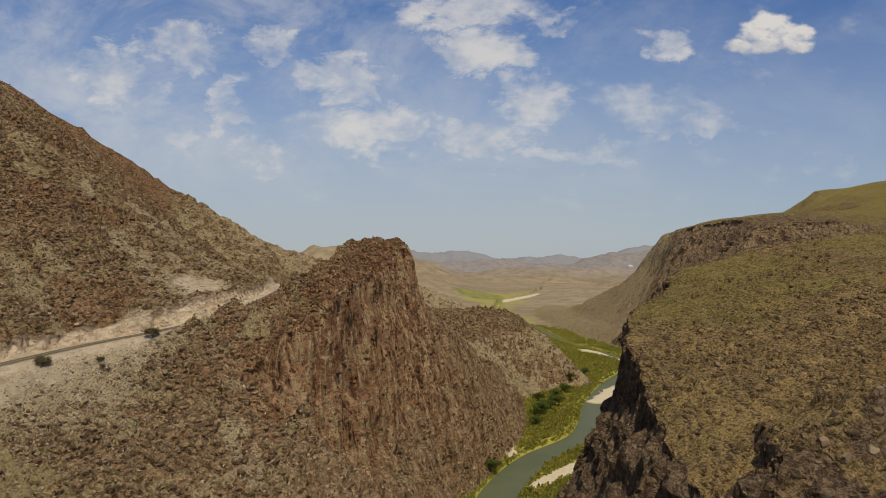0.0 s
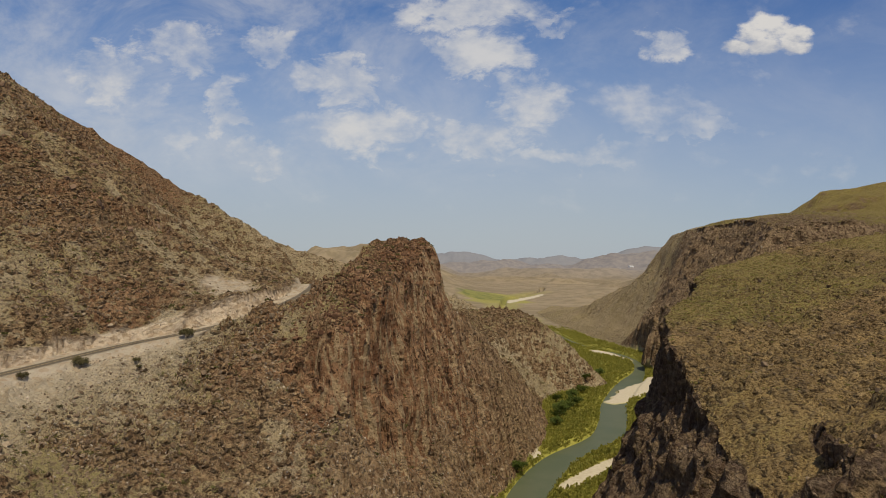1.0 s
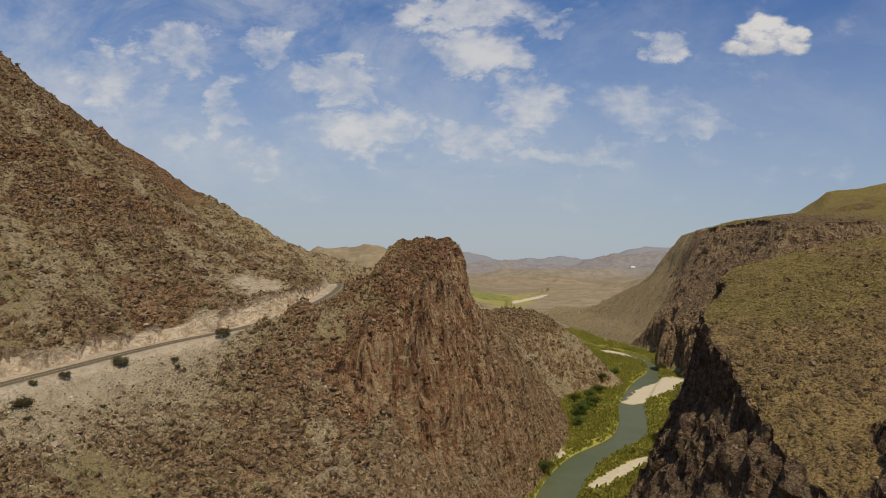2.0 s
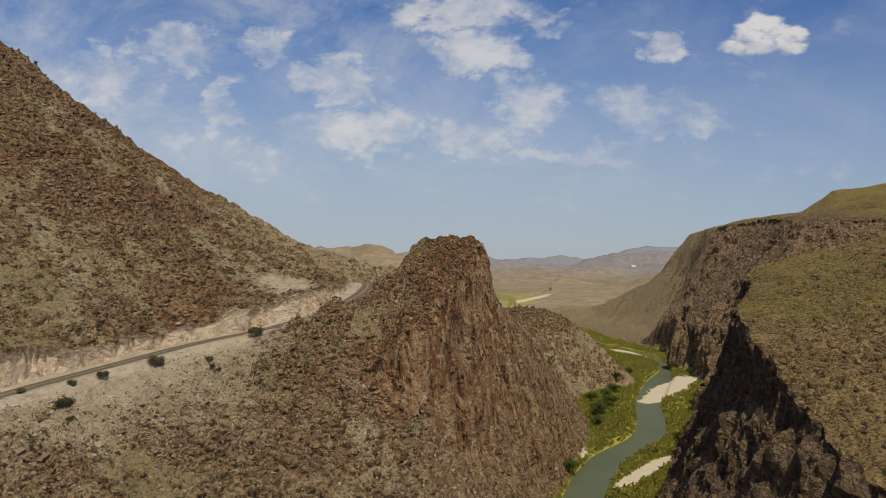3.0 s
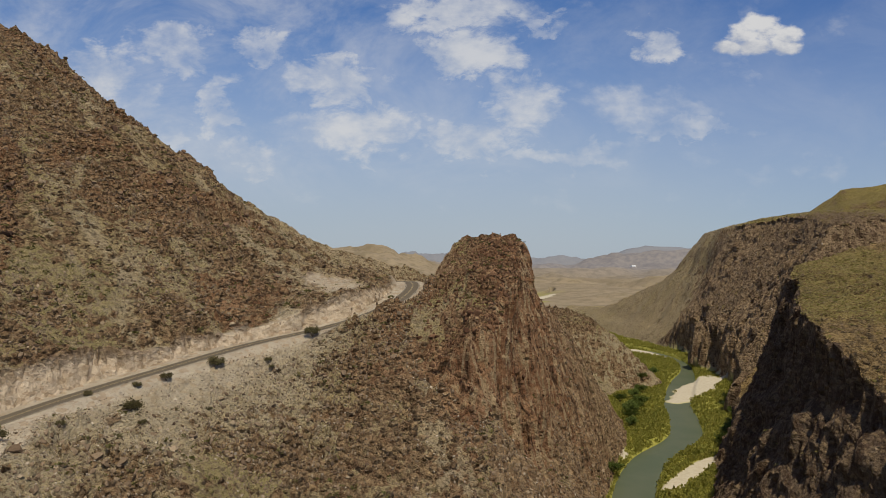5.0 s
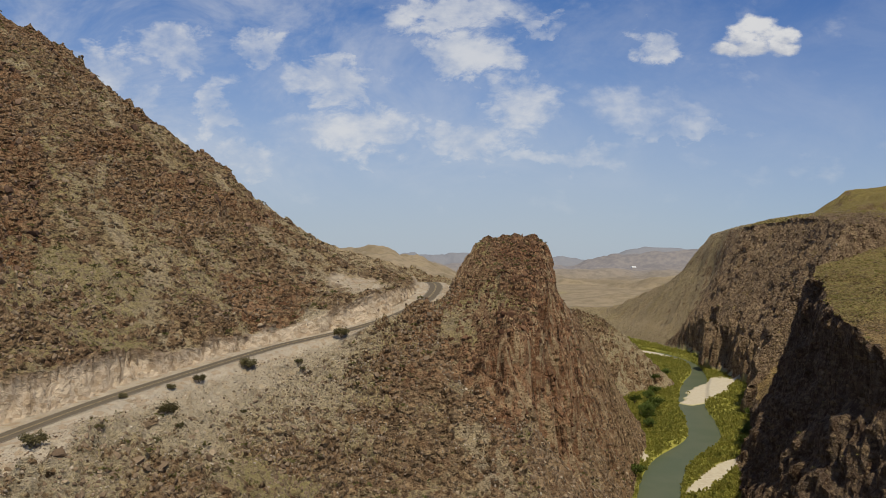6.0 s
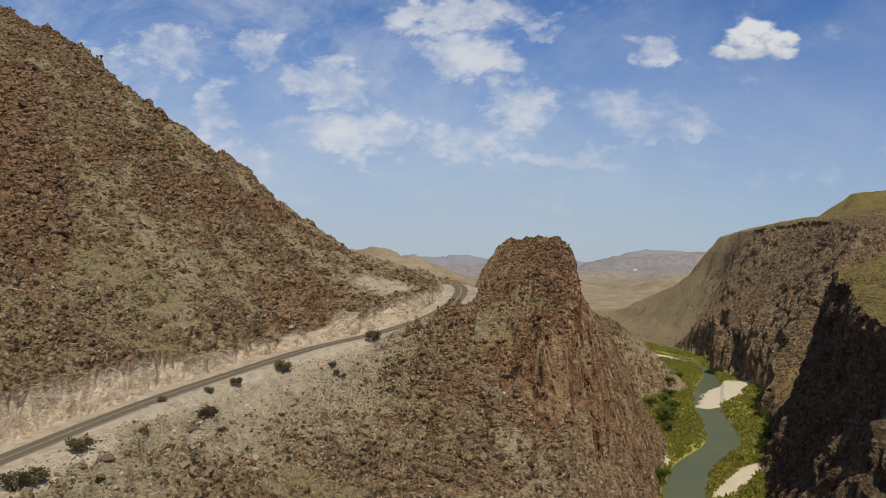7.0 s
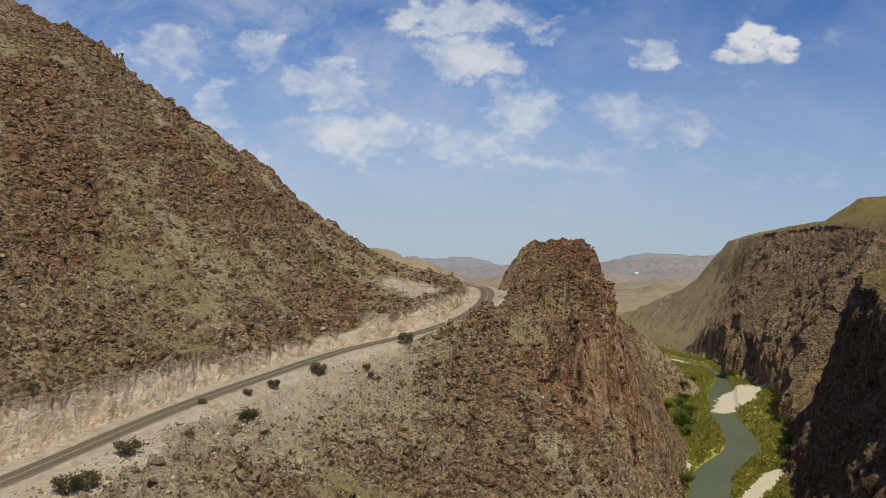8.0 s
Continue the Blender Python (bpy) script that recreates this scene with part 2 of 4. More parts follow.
def land(x, y):
    """Height of the bare land, and weights that say what it is made of."""
    wx = x + 7 * fbm(x, y, 60, 3, 3) + 1.6 * fbm(x, y, 11, 2, 6) * ease(-y, -860, -780)
    wy = y + 7 * fbm(x, y, 60, 3, 4)
    far = far_land(x, y)
    foot_l, foot_r = table(wy, FOOT_L), table(wy, FOOT_R)
    # slope below the road, from the left bank upward
    qx, qy = np.clip(wx + 98, -70, 52), np.clip(wy - 216, -46, 100)
    slope = 50.0 - 0.213 * qx + 0.4193 * qy + 0.00097 * qx * qx + 0.00572 * qx * qy + 0.0013 * qy * qy
    slope = slope - 0.32 * np.maximum(0, 170 - wy) + 0.05 * np.maximum(0, -168 - wx)
    slope = slope + 6 * np.exp(-((wx + 68) / 16) ** 2 - ((wy - 243) / 24) ** 2) - 5 * np.exp(-((wx + 89) / 13) ** 2 - ((wy - 222) / 16) ** 2)
    slope = smin(slope, 89 - 0.45 * np.maximum(0, wy - 352), 6)
    bank = -5.5 + table(wy, ((200, 1.6), (238, 1.7), (286, 1.5), (300, 1.9), (333, 2.3), (370, 2.7), (388, 2.6), (406, 2.3), (440, 1.6))) * np.maximum(0, foot_l - wx)
    low = smin(slope, bank, 8)
    # the butte: a fin of rock with a flat cap, cliffs to the river, an apron to the road
    cap = table(wy, ((200, 20), (222, 44), (233, 60), (239, 77), (254, 86), (264, 94), (300, 98), (338, 102), (349, 105), (360, 109.5), (376, 112.5), (386, 111.5), (394, 108), (404, 92), (425, 62), (470, 20)))
    edge = table(wy, ((200, -52), (238, -47), (255, -36.3), (268, -34.5), (300, -30), (335, -25), (355, -22), (385, -17), (400, -20), (430, -30)))
    drop = table(wy, ((200, 5.6), (290, 5.2), (330, 2.5), (390, 2.0)))
    cliff = cap - drop * np.maximum(0, wx - edge) - 0.8 * np.maximum(0, wx - edge + 5) - 0.03 * np.maximum(0, -24 - wx) - 0.011 * np.maximum(0, -34 - wx) ** 2 * ease(wy, 330, 350) - 1.35 * np.maximum(0, -52 - 1.0 * ease(wy, 325, 350) - wx) * ease(wy, 285, 325) - 0.78 * np.maximum(0, -50 - wx) * (1 - ease(wy, 285, 325))
    left_side = smax(low, cliff, 5)
    # the mountain: one long face, cut off behind its crest
    sx, sy = 0.8 * x + 0.2 * wx, 0.8 * y + 0.2 * wy
    mx, my = np.clip(sx + 165, -85, 84) / 50, np.clip(sy - 305, -88, 88) / 50
    face = 111.2 - 33.0 * mx + 26.2 * my + 4.6 * mx * mx - 6.75 * mx * my - 1.9 * my * my + 4.37 * mx ** 3 - 0.38 * mx * mx * my - 0.81 * mx * my * my - 2.97 * my ** 3
    face = face - 0.35 * np.minimum(0, sx + 250) + 0.3 * np.minimum(0, sy - 217) + 0.3 * np.maximum(0, sy - 393)
    face = face - 1.1 * np.maximum(0, wx + 80)
    d, across, rz = along(x, y, ROAD)
    face = face - 1.3 * np.maximum(0, across - 4) * ease(-y, -310, -285)
    face = face + 1.5 * fbm(x, y, 40, 3, 12) * ease(d, 14, 60)
    _, off, top = along(wx, wy, CREST)
    back = top - np.where(off > 0, 0.75, 0.1) * off
    mountain = smin(face, back, 4)
    d2, _, top2 = along(wx, wy, RIDGE)
    ridge = top2 - 0.6 * d2
    # hills on the left bank behind the butte
    spur = smin(-5.5 + 0.98 * np.maximum(0, foot_l - wx), 50 + 0.05 * (60 - wx) + 4 * fbm(x, y, 50, 3, 14), 10) - 1.2 * np.maximum(0, 455 - wy) - 0.45 * np.maximum(0, wy - 690)
    d3, _, top3 = along(wx, wy, ((-260, 900, 100), (-100, 900, 88), (-20, 900, 66), (60, 880, 26), (100, 875, 0)))
    tan_hill = top3 - 0.42 * d3
    far = smax(far, np.minimum(bank, -5.5), 1)
    hills = smax(smax(spur, tan_hill, 8), ridge, 10)
    # the far bank: cliffs and the tableland above them
    d_r = wx - foot_r
    run = ease(wy, 430, 520)
    d_r = d_r * (0.9 + 0.05 * run)
    rise_near = np.interp(d_r, (0, 4, 14, 25, 31, 33.5, 50), (-5.5, 0, 20, 43, 57, 77, 140))
    rim = table(wy, ((430, 190), (520, 228), (600, 262), (644, 271), (692, 281), (749, 286), (790, 277), (821, 274), (870, 280), (920, 286), (966, 290), (1090, 300)))
    part_up = (wx - foot_r) / (rim - foot_r)
    rise_far = np.interp(part_up, (0, 0.02, 0.06, 0.1, 0.22, 0.45, 0.62, 0.75, 0.86, 1, 1.15, 1.5), (-5.5, 6, 28, 36, 51, 77, 94, 108, 120, 134, 165, 300))
    tail = ease(wy, 830, 900)
    rise = rise_near * (1 - run) + rise_far * run
    rise = rise * (1 - tail) + tail * np.interp(part_up, (0, 0.02, 0.27, 0.5, 0.72, 0.85, 1, 1.15, 4), (-5.5, -3, 20, 50, 84, 112, 136, 175, 900))
    tx, ty = x - 157, np.minimum(y, 1250) - 379
    txc = np.clip(tx, -110, 420)
    plate = 97.5 + 0.1273 * txc + 0.0883 * ty - 0.00082 * txc * txc + 0.0008 * txc * ty - 0.00024 * ty * ty
    near_plate = 70.8 + 0.2015 * (x - 81) + 0.1597 * (y - 209) + 4 * ease(y, 225, 245) - 0.13 * np.clip(209 - y, 0, 60) - 0.3 * np.clip(72 - x, 0, 40) * ease(-y, -235, -205)
    near_plate = near_plate - 6 * np.exp(-((x - 122) / 28) ** 2 - ((y - 252) / 30) ** 2)
    b = ease(y, 255, 330)
    plate = near_plate * (1 - b) + plate * b + 2.5 * fbm(x, y, 45, 3, 21)
    plate = plate - 0.6 * np.maximum(0, y - 1000) * ease(x, 300, 450) - 0.07 * np.maximum(0, tx - 130)
    d4, _, top4 = along(wx, wy, GULLY)
    plate = smax(plate, 232 - 0.17 * np.hypot(x - 800, y - 1330) - 0.4 * np.maximum(0, 0.5 * y - x) + 7 * fbm(x, y, 75, 5, 23) + 9 * ease(fbm(x, y, 120, 4, 24), 0.0, 0.12), 3)
    mesa = smin(rise, plate, 3.0)
    mesa = smin(mesa, top4 + np.interp(d4, (0, 10, 42, 60, 120), (0, 5, 20, 56, 170)), 4)
    # its end above the near side canyon
    _, off5, _ = along(wx, wy, ((10, 215, 0), (50, 184, 0), (57, 165, 0), (62, 150, 0), (76, 138, 0), (108, 140, 0), (170, 150, 0), (420, 150, 0)))
    mesa = np.minimum(mesa, np.where(off5 > 0, near_plate - 1.9 * off5, 400))
    # a rocky knoll rises from it beside the side canyon
    _, off6, top6 = along(wx, wy, KNOLL)
    knoll = top6 - np.where(off6 > 0, 1.0, -0.42) * off6 + 2.5 * fbm(x, y, 12, 3, 27)
    mesa = smax(mesa, np.where((wx > 44) & (wy < 205), knoll, -60), 2)
    # and its far end, which falls away to a low spur
    mesa = smin(mesa, np.interp(y, (952, 972, 1000, 1045, 1200, 1350), (400, 124, 88, 70, 22, 0)) + 5 * fbm(x, y, 40, 3, 25) + 400 * ease(x, 420, 540), 4)
    mesa = mesa - tail * (15 * np.abs(fbm(0.3 * x, y, 60, 4, 29)) + 5 * np.abs(fbm(0.3 * x, y, 22, 3, 30))) * ease(mesa, 0, 25) * ease(-mesa, -125, -90)
    mesa = np.where(wx > foot_r - 1, mesa, -50)
    z = smax(smax(left_side, mountain, 4), hills, 5)
    side_of_river = ease(x - (foot_l + foot_r) / 2, -3, 3)
    z = np.where(y < 1500, z * (1 - side_of_river) + np.maximum(mesa, -5.5) * side_of_river, far)
    z = smax(z, far, 3)
    region = np.select([(mountain > left_side - 1) & (mountain > hills) & (x < -40) & (mountain > far), (cliff > low - 2) & (cliff > far + 1) & (x < 60) & (y < 470), (mesa > far + 0.5) & (x > foot_r - 2) & (y < 1500), (hills > far + 0.5) & (hills >= left_side) & (x < foot_l + 5) & (y < 1500), (low > far + 0.5) & (y < 500) & (x < foot_l)], [1, 2, 3, 4, 5], 0)
    # the road's bench: cut above, fill below
    cut_top = rz + 4.6 * np.maximum(0, d - 8.0 - 2.6 * fbm(x, y, 11, 3, 51)) + 60 * ease(d, 18, 30)
    verge = rz + table(y, ((256, -0.1), (264, 0.42), (300, 0.5), (325, 1.5))) * np.maximum(0, d - 7.5) + 70 * ease(d, 34 - 14 * ease(y, 290, 310), 60 - 15 * ease(y, 290, 310)) + 60 * ease(y, 335, 360)
    cut_top = np.where(across > 0, np.minimum(cut_top, verge), cut_top)
    fill = rz - 0.72 * np.maximum(0, d - 6.0) - 60 * ease(d, 26, 60)
    bare = ease(z - cut_top, -0.5, 1.0) * np.where((across > 0) & (y > 262), ease(-d, -14, -9), 1.0)
    spill = ease(fill - z, -5.0, 2.0)
    z = np.where(d < 75, np.clip(z, fill, np.maximum(cut_top, fill)), z)
    cut = np.maximum(np.maximum(bare, spill * ease(-d + 8 * fbm(x, y, 14, 4, 57), -26, -10) * 0.6), ease(-d, -11, -8)) * ease(-d, -60, -30)
    # the river's bed
    rd, _, _ = along(x, y, RIVER)
    rd = rd * (1 + 0.9 * ease(y, 650, 730))
    z = np.where(rd < 40, np.minimum(z, -9.5 + 4.0 * ease(rd, 6.0, 12.0) + np.maximum(0, rd - 12) * 3.2), z)
    red = ease(cliff - low, -20, 3) * ease(-x, -70, -40) * ease(-y, -445, -405)
    pale = ease(low - cliff, -4, 6) * ease(low - mountain, -3, 3) * ease(-y, -420, -380) * ease(-x, -30, 0) * (0.55 + 0.45 * ease(-x, 70, 125))
    pale = np.maximum(pale, (region == 4) * ease(y, 700, 760) * (0.45 + 0.35 * ease(x, -70, -30)) * ease(x, -300, -270))
    red = np.maximum(red, 0.85 * (region == 4) * ease(y, 600, 700) * ease(-x, 265, 300))
    pale = np.maximum(pale, 0.65 * (region == 4) * ease(y, 430, 460) * ease(-z - 5 * fbm(x, y, 25, 3, 15), -46, -36))
    pale = np.maximum(pale, ease(-d + 22 * fbm(x, y, 30, 4, 55), -56, -16) * (across > 0) * ease(-y, -285, -255))
    pale = np.maximum(pale, 0.55 * (region == 3) * ease(y, 810, 870) * ease(-x, -400, -310))
    scar = ease(-np.hypot((x + 106) / 13, (y - 316) / 17) + 0.8 * fbm(x, y, 10, 4, 53), -1.2, -0.6)
    cut = np.maximum(cut, 0.9 * scar)
    far_part = y > 497 + 0.27 * (x - 120)
    mid = (foot_l + foot_r) / 2
    stray = (region == 0) & (y < 1000) & (z > -2.5)
    region = np.where(stray, np.where(x > mid, 3, np.where(y > 430, 4, 5)), region)
    region = np.where((region == 3) & far_part, 6, region)
    return z, region, cut, d, rd, red, pale


# ---- materials ----
def material(name):
    m = bpy.data.materials.new(name)
    m.use_nodes = True
    return m, Nodes(m.node_tree)


def finish(k, colour, rough=0.9, bump=None, strength=0.5, distance=0.3, spec=0.2):
    b = k.n("ShaderNodeBsdfPrincipled", Base_Color=colour, Roughness=rough)
    b.inputs["Specular IOR Level"].default_value = spec
    if bump is not None:
        k.set(b, "Normal", k.n("ShaderNodeBump", Height=bump, Strength=strength, Distance=distance).outputs[0])
    k.n("ShaderNodeOutputMaterial", Surface=b.outputs[0])


def land_material(name, soil, soil2, rock, rock2, green, slab, grain=0.62, flat_mix=0.0, pull=2.6, bump=1.0):
    """Stony desert ground: soil, rock and dry scrub, mixed by noise and by the land's own weights."""
    m, k = material(name)
    pos = k.n("ShaderNodeNewGeometry").outputs["Position"]
    w = {}
    for a in ("steep", "cut", "grass", "stone", "red", "pale"):
        node = k.t.nodes.new("ShaderNodeAttribute")
        node.attribute_name = a
        w[a] = node.outputs["Fac"]
    low = k.n("ShaderNodeMapping", Vector=pos, Scale=(1.0, 1.0, 1.35)).outputs[0]
    big = k.noise(pos, 0.02, 4.0, 0.6)
    mid = k.noise(pos, 0.09, 5.0, 0.62)
    fine = k.noise(low, 0.21, 6.0, 0.72, 0.3)
    clot = k.noise(pos, grain, 4.0, 0.64, 0.3)
    grit = k.noise(low, 1.9, 4.0, 0.72)
    cell = k.n("ShaderNodeTexVoronoi", Vector=k.mix(0.5, low, k.n("ShaderNodeTexNoise", Vector=pos, Scale=0.5, Detail=5.0).outputs["Color"], "ADD"), Scale=0.6, Randomness=1.0)
    chunk, chunk2, _ = k.n("ShaderNodeSeparateColor", Color=cell.outputs["Color"]).outputs
    base = k.mix(k.ramp(mid, 0.35, 0.65), soil, soil2)
    base = k.mix(k.math("MULTIPLY", w["pale"], 0.8), base, k.mix(k.ramp(fine, 0.35, 0.65), (0.58, 0.515, 0.405, 1), (0.46, 0.4, 0.3, 1)))
    base = k.mix(k.math("MULTIPLY", w["red"], 0.55), base, (0.21, 0.13, 0.07, 1))
    leaf = k.math("MULTIPLY", k.ramp(clot, 0.44, 0.54), k.math("MULTIPLY", k.ramp(k.math("ADD", big, w["grass"]), 0.38, 0.85), k.math("MULTIPLY_ADD", w["pale"], -0.75, 1.0)))
    base = k.mix(leaf, base, green)
    rocks = k.mix(k.ramp(k.noise(low, 0.25, 5.0, 0.68), 0.38, 0.62), rock, rock2)
    rocks = k.mix(k.math("MULTIPLY", w["red"], 0.95), rocks, k.mix(k.ramp(mid, 0.38, 0.62), (0.25, 0.122, 0.068, 1), (0.4, 0.24, 0.145, 1)))
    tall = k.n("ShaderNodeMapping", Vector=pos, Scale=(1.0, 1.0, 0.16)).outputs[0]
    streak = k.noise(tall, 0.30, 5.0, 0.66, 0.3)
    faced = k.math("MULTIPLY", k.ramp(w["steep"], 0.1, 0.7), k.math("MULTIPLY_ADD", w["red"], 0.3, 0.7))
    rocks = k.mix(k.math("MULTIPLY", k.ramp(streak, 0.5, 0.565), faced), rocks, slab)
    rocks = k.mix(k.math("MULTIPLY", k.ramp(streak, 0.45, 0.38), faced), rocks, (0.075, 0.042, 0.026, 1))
    rocks = k.mix(k.ramp(chunk, 0.2, 1.0, 0.0, 0.6), rocks, k.mix(0.35, rocks, (0.035, 0.018, 0.01, 1)))
    rocks = k.mix(k.ramp(chunk2, 0.7, 1.0, 0.0, 0.6), rocks, (0.34, 0.25, 0.16, 1))
    rf = k.math("ADD", k.math("ADD", k.math("MULTIPLY", w["stone"], 0.34), k.math("MULTIPLY", w["steep"], 0.5)), k.math("ADD", k.math("MULTIPLY", fine, 1.0), k.math("MULTIPLY", mid, 0.9)))
    rocks = k.mix(k.ramp(w["steep"], 0.5, 0.0, 0.0, flat_mix), rocks, base)
    rf = k.math("ADD", rf, k.math("MULTIPLY", w["red"], 0.22))
    rf = k.math("ADD", rf, k.math("MULTIPLY", k.math("ADD", k.math("MULTIPLY", w["pale"], pull), w["grass"]), -0.14))
    col = k.mix(k.ramp(rf, 1.0, 1.09), base, rocks)
    # single blocks and stones, each of its own tone, standing out of the surface
    knobs = 0.0
    shaken = k.mix(0.6, low, k.n("ShaderNodeTexNoise", Vector=pos, Scale=0.9, Detail=4.0).outputs["Color"], "ADD")
    for size, most, proud in ((2.9, 0.75, 3.0), (1.3, 0.6, 1.3)):
        one = k.n("ShaderNodeTexVoronoi", Vector=shaken, Scale=1.0 / size, Randomness=1.0)
        r, g, _ = k.n("ShaderNodeSeparateColor", Color=one.outputs["Color"]).outputs
        odds = k.math("SUBTRACT", k.ramp(rf, 0.8, 1.2, 0.12, most), k.math("ADD", k.math("MULTIPLY", w["cut"], 0.5), k.math("ADD", k.math("MULTIPLY", w["grass"], 0.35), k.math("MULTIPLY", faced, 0.62))))
        body = k.math("MULTIPLY", k.ramp(k.math("SUBTRACT", odds, r), -0.02, 0.04), k.ramp(one.outputs["Distance"], 0.56, 0.46))
        tone = k.mix(g, k.mix(0.55, rocks, (0.05, 0.03, 0.016, 1)), k.mix(0.4, rocks, (0.42, 0.32, 0.2, 1)))
        col = k.mix(k.math("MULTIPLY", body, 0.85), col, tone)
        knobs = k.math("ADD", knobs, k.math("MULTIPLY", body, k.math("MULTIPLY", k.math("SUBTRACT", 0.62, one.outputs["Distance"]), proud)))
    bare = k.mix(k.ramp(mid, 0.3, 0.7), (0.47, 0.42, 0.355, 1), (0.39, 0.345, 0.285, 1))
    bare = k.mix(k.ramp(w["steep"], 0.1, 0.6), bare, k.mix(k.ramp(fine, 0.35, 0.65), (0.62, 0.53, 0.43, 1), (0.5, 0.42, 0.335, 1)))
    bare = k.mix(k.ramp(chunk2, 0.5, 0.95, 0.0, 0.6), bare, (0.34, 0.25, 0.165, 1))
    bare = k.mix(k.math("MULTIPLY", k.ramp(streak, 0.46, 0.38, 0.0, 0.35), w["steep"]), bare, (0.36, 0.27, 0.18, 1))
    col = k.mix(k.math("MULTIPLY", w["cut"], k.ramp(fine, 0.3, 0.5, 0.6, 1.0)), col, bare)
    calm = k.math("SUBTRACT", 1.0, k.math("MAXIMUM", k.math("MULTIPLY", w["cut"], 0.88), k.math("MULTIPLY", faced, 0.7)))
    # dark blotches and grit colour in scrub, varnish and the shadow between stones
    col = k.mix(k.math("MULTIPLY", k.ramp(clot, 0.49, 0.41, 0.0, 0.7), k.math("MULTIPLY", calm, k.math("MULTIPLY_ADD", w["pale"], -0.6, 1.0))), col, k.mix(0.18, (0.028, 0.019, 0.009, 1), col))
    col = k.mix(k.math("MULTIPLY", k.ramp(clot, 0.55, 0.63, 0.0, 0.55), calm), col, k.mix(0.4, (0.5, 0.4, 0.25, 1), col))
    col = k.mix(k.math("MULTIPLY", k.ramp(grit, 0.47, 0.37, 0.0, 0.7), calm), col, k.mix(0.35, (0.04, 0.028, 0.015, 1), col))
    h = k.math("ADD", k.math("ADD", k.math("MULTIPLY", fine, 1.5), k.math("MULTIPLY", clot, 1.2)), k.math("MULTIPLY", grit, 0.4))
    h = k.math("ADD", h, knobs)
    h = k.math("ADD", h, k.math("MULTIPLY", chunk, k.math("MULTIPLY_ADD", w["cut"], 0.8, 0.4)))
    h = k.math("ADD", h, k.math("MULTIPLY", streak, k.math("MULTIPLY_ADD", w["red"], 1.6, k.math("MULTIPLY", w["cut"], 0.5))))
    h = k.math("MULTIPLY", h, k.math("MULTIPLY_ADD", w["cut"], -0.6, 1.0))
    col = k.mix(1.0, col, (1.0, 0.95, 0.86, 1), "MULTIPLY")  # one even warm tint over all of it
    finish(k, col, 0.95, h, bump, 2.7, 0.1)
    return m


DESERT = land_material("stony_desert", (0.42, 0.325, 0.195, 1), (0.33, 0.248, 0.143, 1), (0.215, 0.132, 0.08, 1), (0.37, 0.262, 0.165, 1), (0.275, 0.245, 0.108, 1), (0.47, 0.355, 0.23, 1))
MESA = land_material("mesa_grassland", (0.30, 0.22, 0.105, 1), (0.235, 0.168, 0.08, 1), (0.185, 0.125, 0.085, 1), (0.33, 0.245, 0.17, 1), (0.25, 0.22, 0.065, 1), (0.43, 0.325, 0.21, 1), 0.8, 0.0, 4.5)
# rock darker than MESA's: varnish, plus the near cliff's shade worked into the colour
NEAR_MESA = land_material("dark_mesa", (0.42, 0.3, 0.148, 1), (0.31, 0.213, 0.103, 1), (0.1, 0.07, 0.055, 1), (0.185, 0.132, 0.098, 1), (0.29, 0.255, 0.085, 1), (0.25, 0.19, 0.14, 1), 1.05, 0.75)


def valley_material():
    m, k = material("valley_floor")
    pos = k.n("ShaderNodeNewGeometry").outputs["Position"]
    green = k.t.nodes.new("ShaderNodeAttribute"); green.attribute_name = "green"
    sand = k.t.nodes.new("ShaderNodeAttribute"); sand.attribute_name = "sand"
    hill = k.t.nodes.new("ShaderNodeAttribute"); hill.attribute_name = "hill"
    big, mid = k.noise(pos, 0.004, 5.0, 0.6), k.noise(pos, 0.03, 5.0, 0.65)
    fine = k.noise(pos, 0.5, 4.0, 0.65)
    base = k.mix(k.ramp(big, 0.35, 0.65), (0.245, 0.193, 0.128, 1), (0.195, 0.153, 0.1, 1))
    base = k.mix(k.ramp(mid, 0.44, 0.58, 0.0, 0.6), base, (0.15, 0.122, 0.075, 1))
    base = k.mix(k.ramp(k.noise(pos, 0.012, 5.0, 0.7), 0.5, 0.6, 0.0, 0.6), base, (0.265, 0.21, 0.135, 1))
    # far hills go grey, then blue, with distance: haze put into the colour
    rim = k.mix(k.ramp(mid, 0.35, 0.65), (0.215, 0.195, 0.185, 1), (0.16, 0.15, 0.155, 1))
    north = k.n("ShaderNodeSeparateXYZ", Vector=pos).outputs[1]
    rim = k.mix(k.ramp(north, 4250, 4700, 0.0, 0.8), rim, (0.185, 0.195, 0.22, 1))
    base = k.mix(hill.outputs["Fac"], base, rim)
    leafy = k.mix(k.ramp(fine, 0.35, 0.7), (0.28, 0.255, 0.058, 1), (0.2, 0.2, 0.04, 1))
    base = k.mix(green.outputs["Fac"], base, leafy)
    field = k.t.nodes.new("ShaderNodeAttribute"); field.attribute_name = "field"
    base = k.mix(k.math("MULTIPLY", field.outputs["Fac"], k.ramp(mid, 0.35, 0.55, 0.8, 0.35)), base, k.mix(k.ramp(mid, 0.4, 0.6), (0.075, 0.095, 0.032, 1), (0.115, 0.13, 0.045, 1)))
    pale = k.mix(k.ramp(fine, 0.3, 0.7), (0.47, 0.42, 0.32, 1), (0.39, 0.335, 0.25, 1))
    base = k.mix(sand.outputs["Fac"], base, pale)
    finish(k, base, 0.95, fine, 0.5, 0.4, 0.1)
    return m


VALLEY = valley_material()


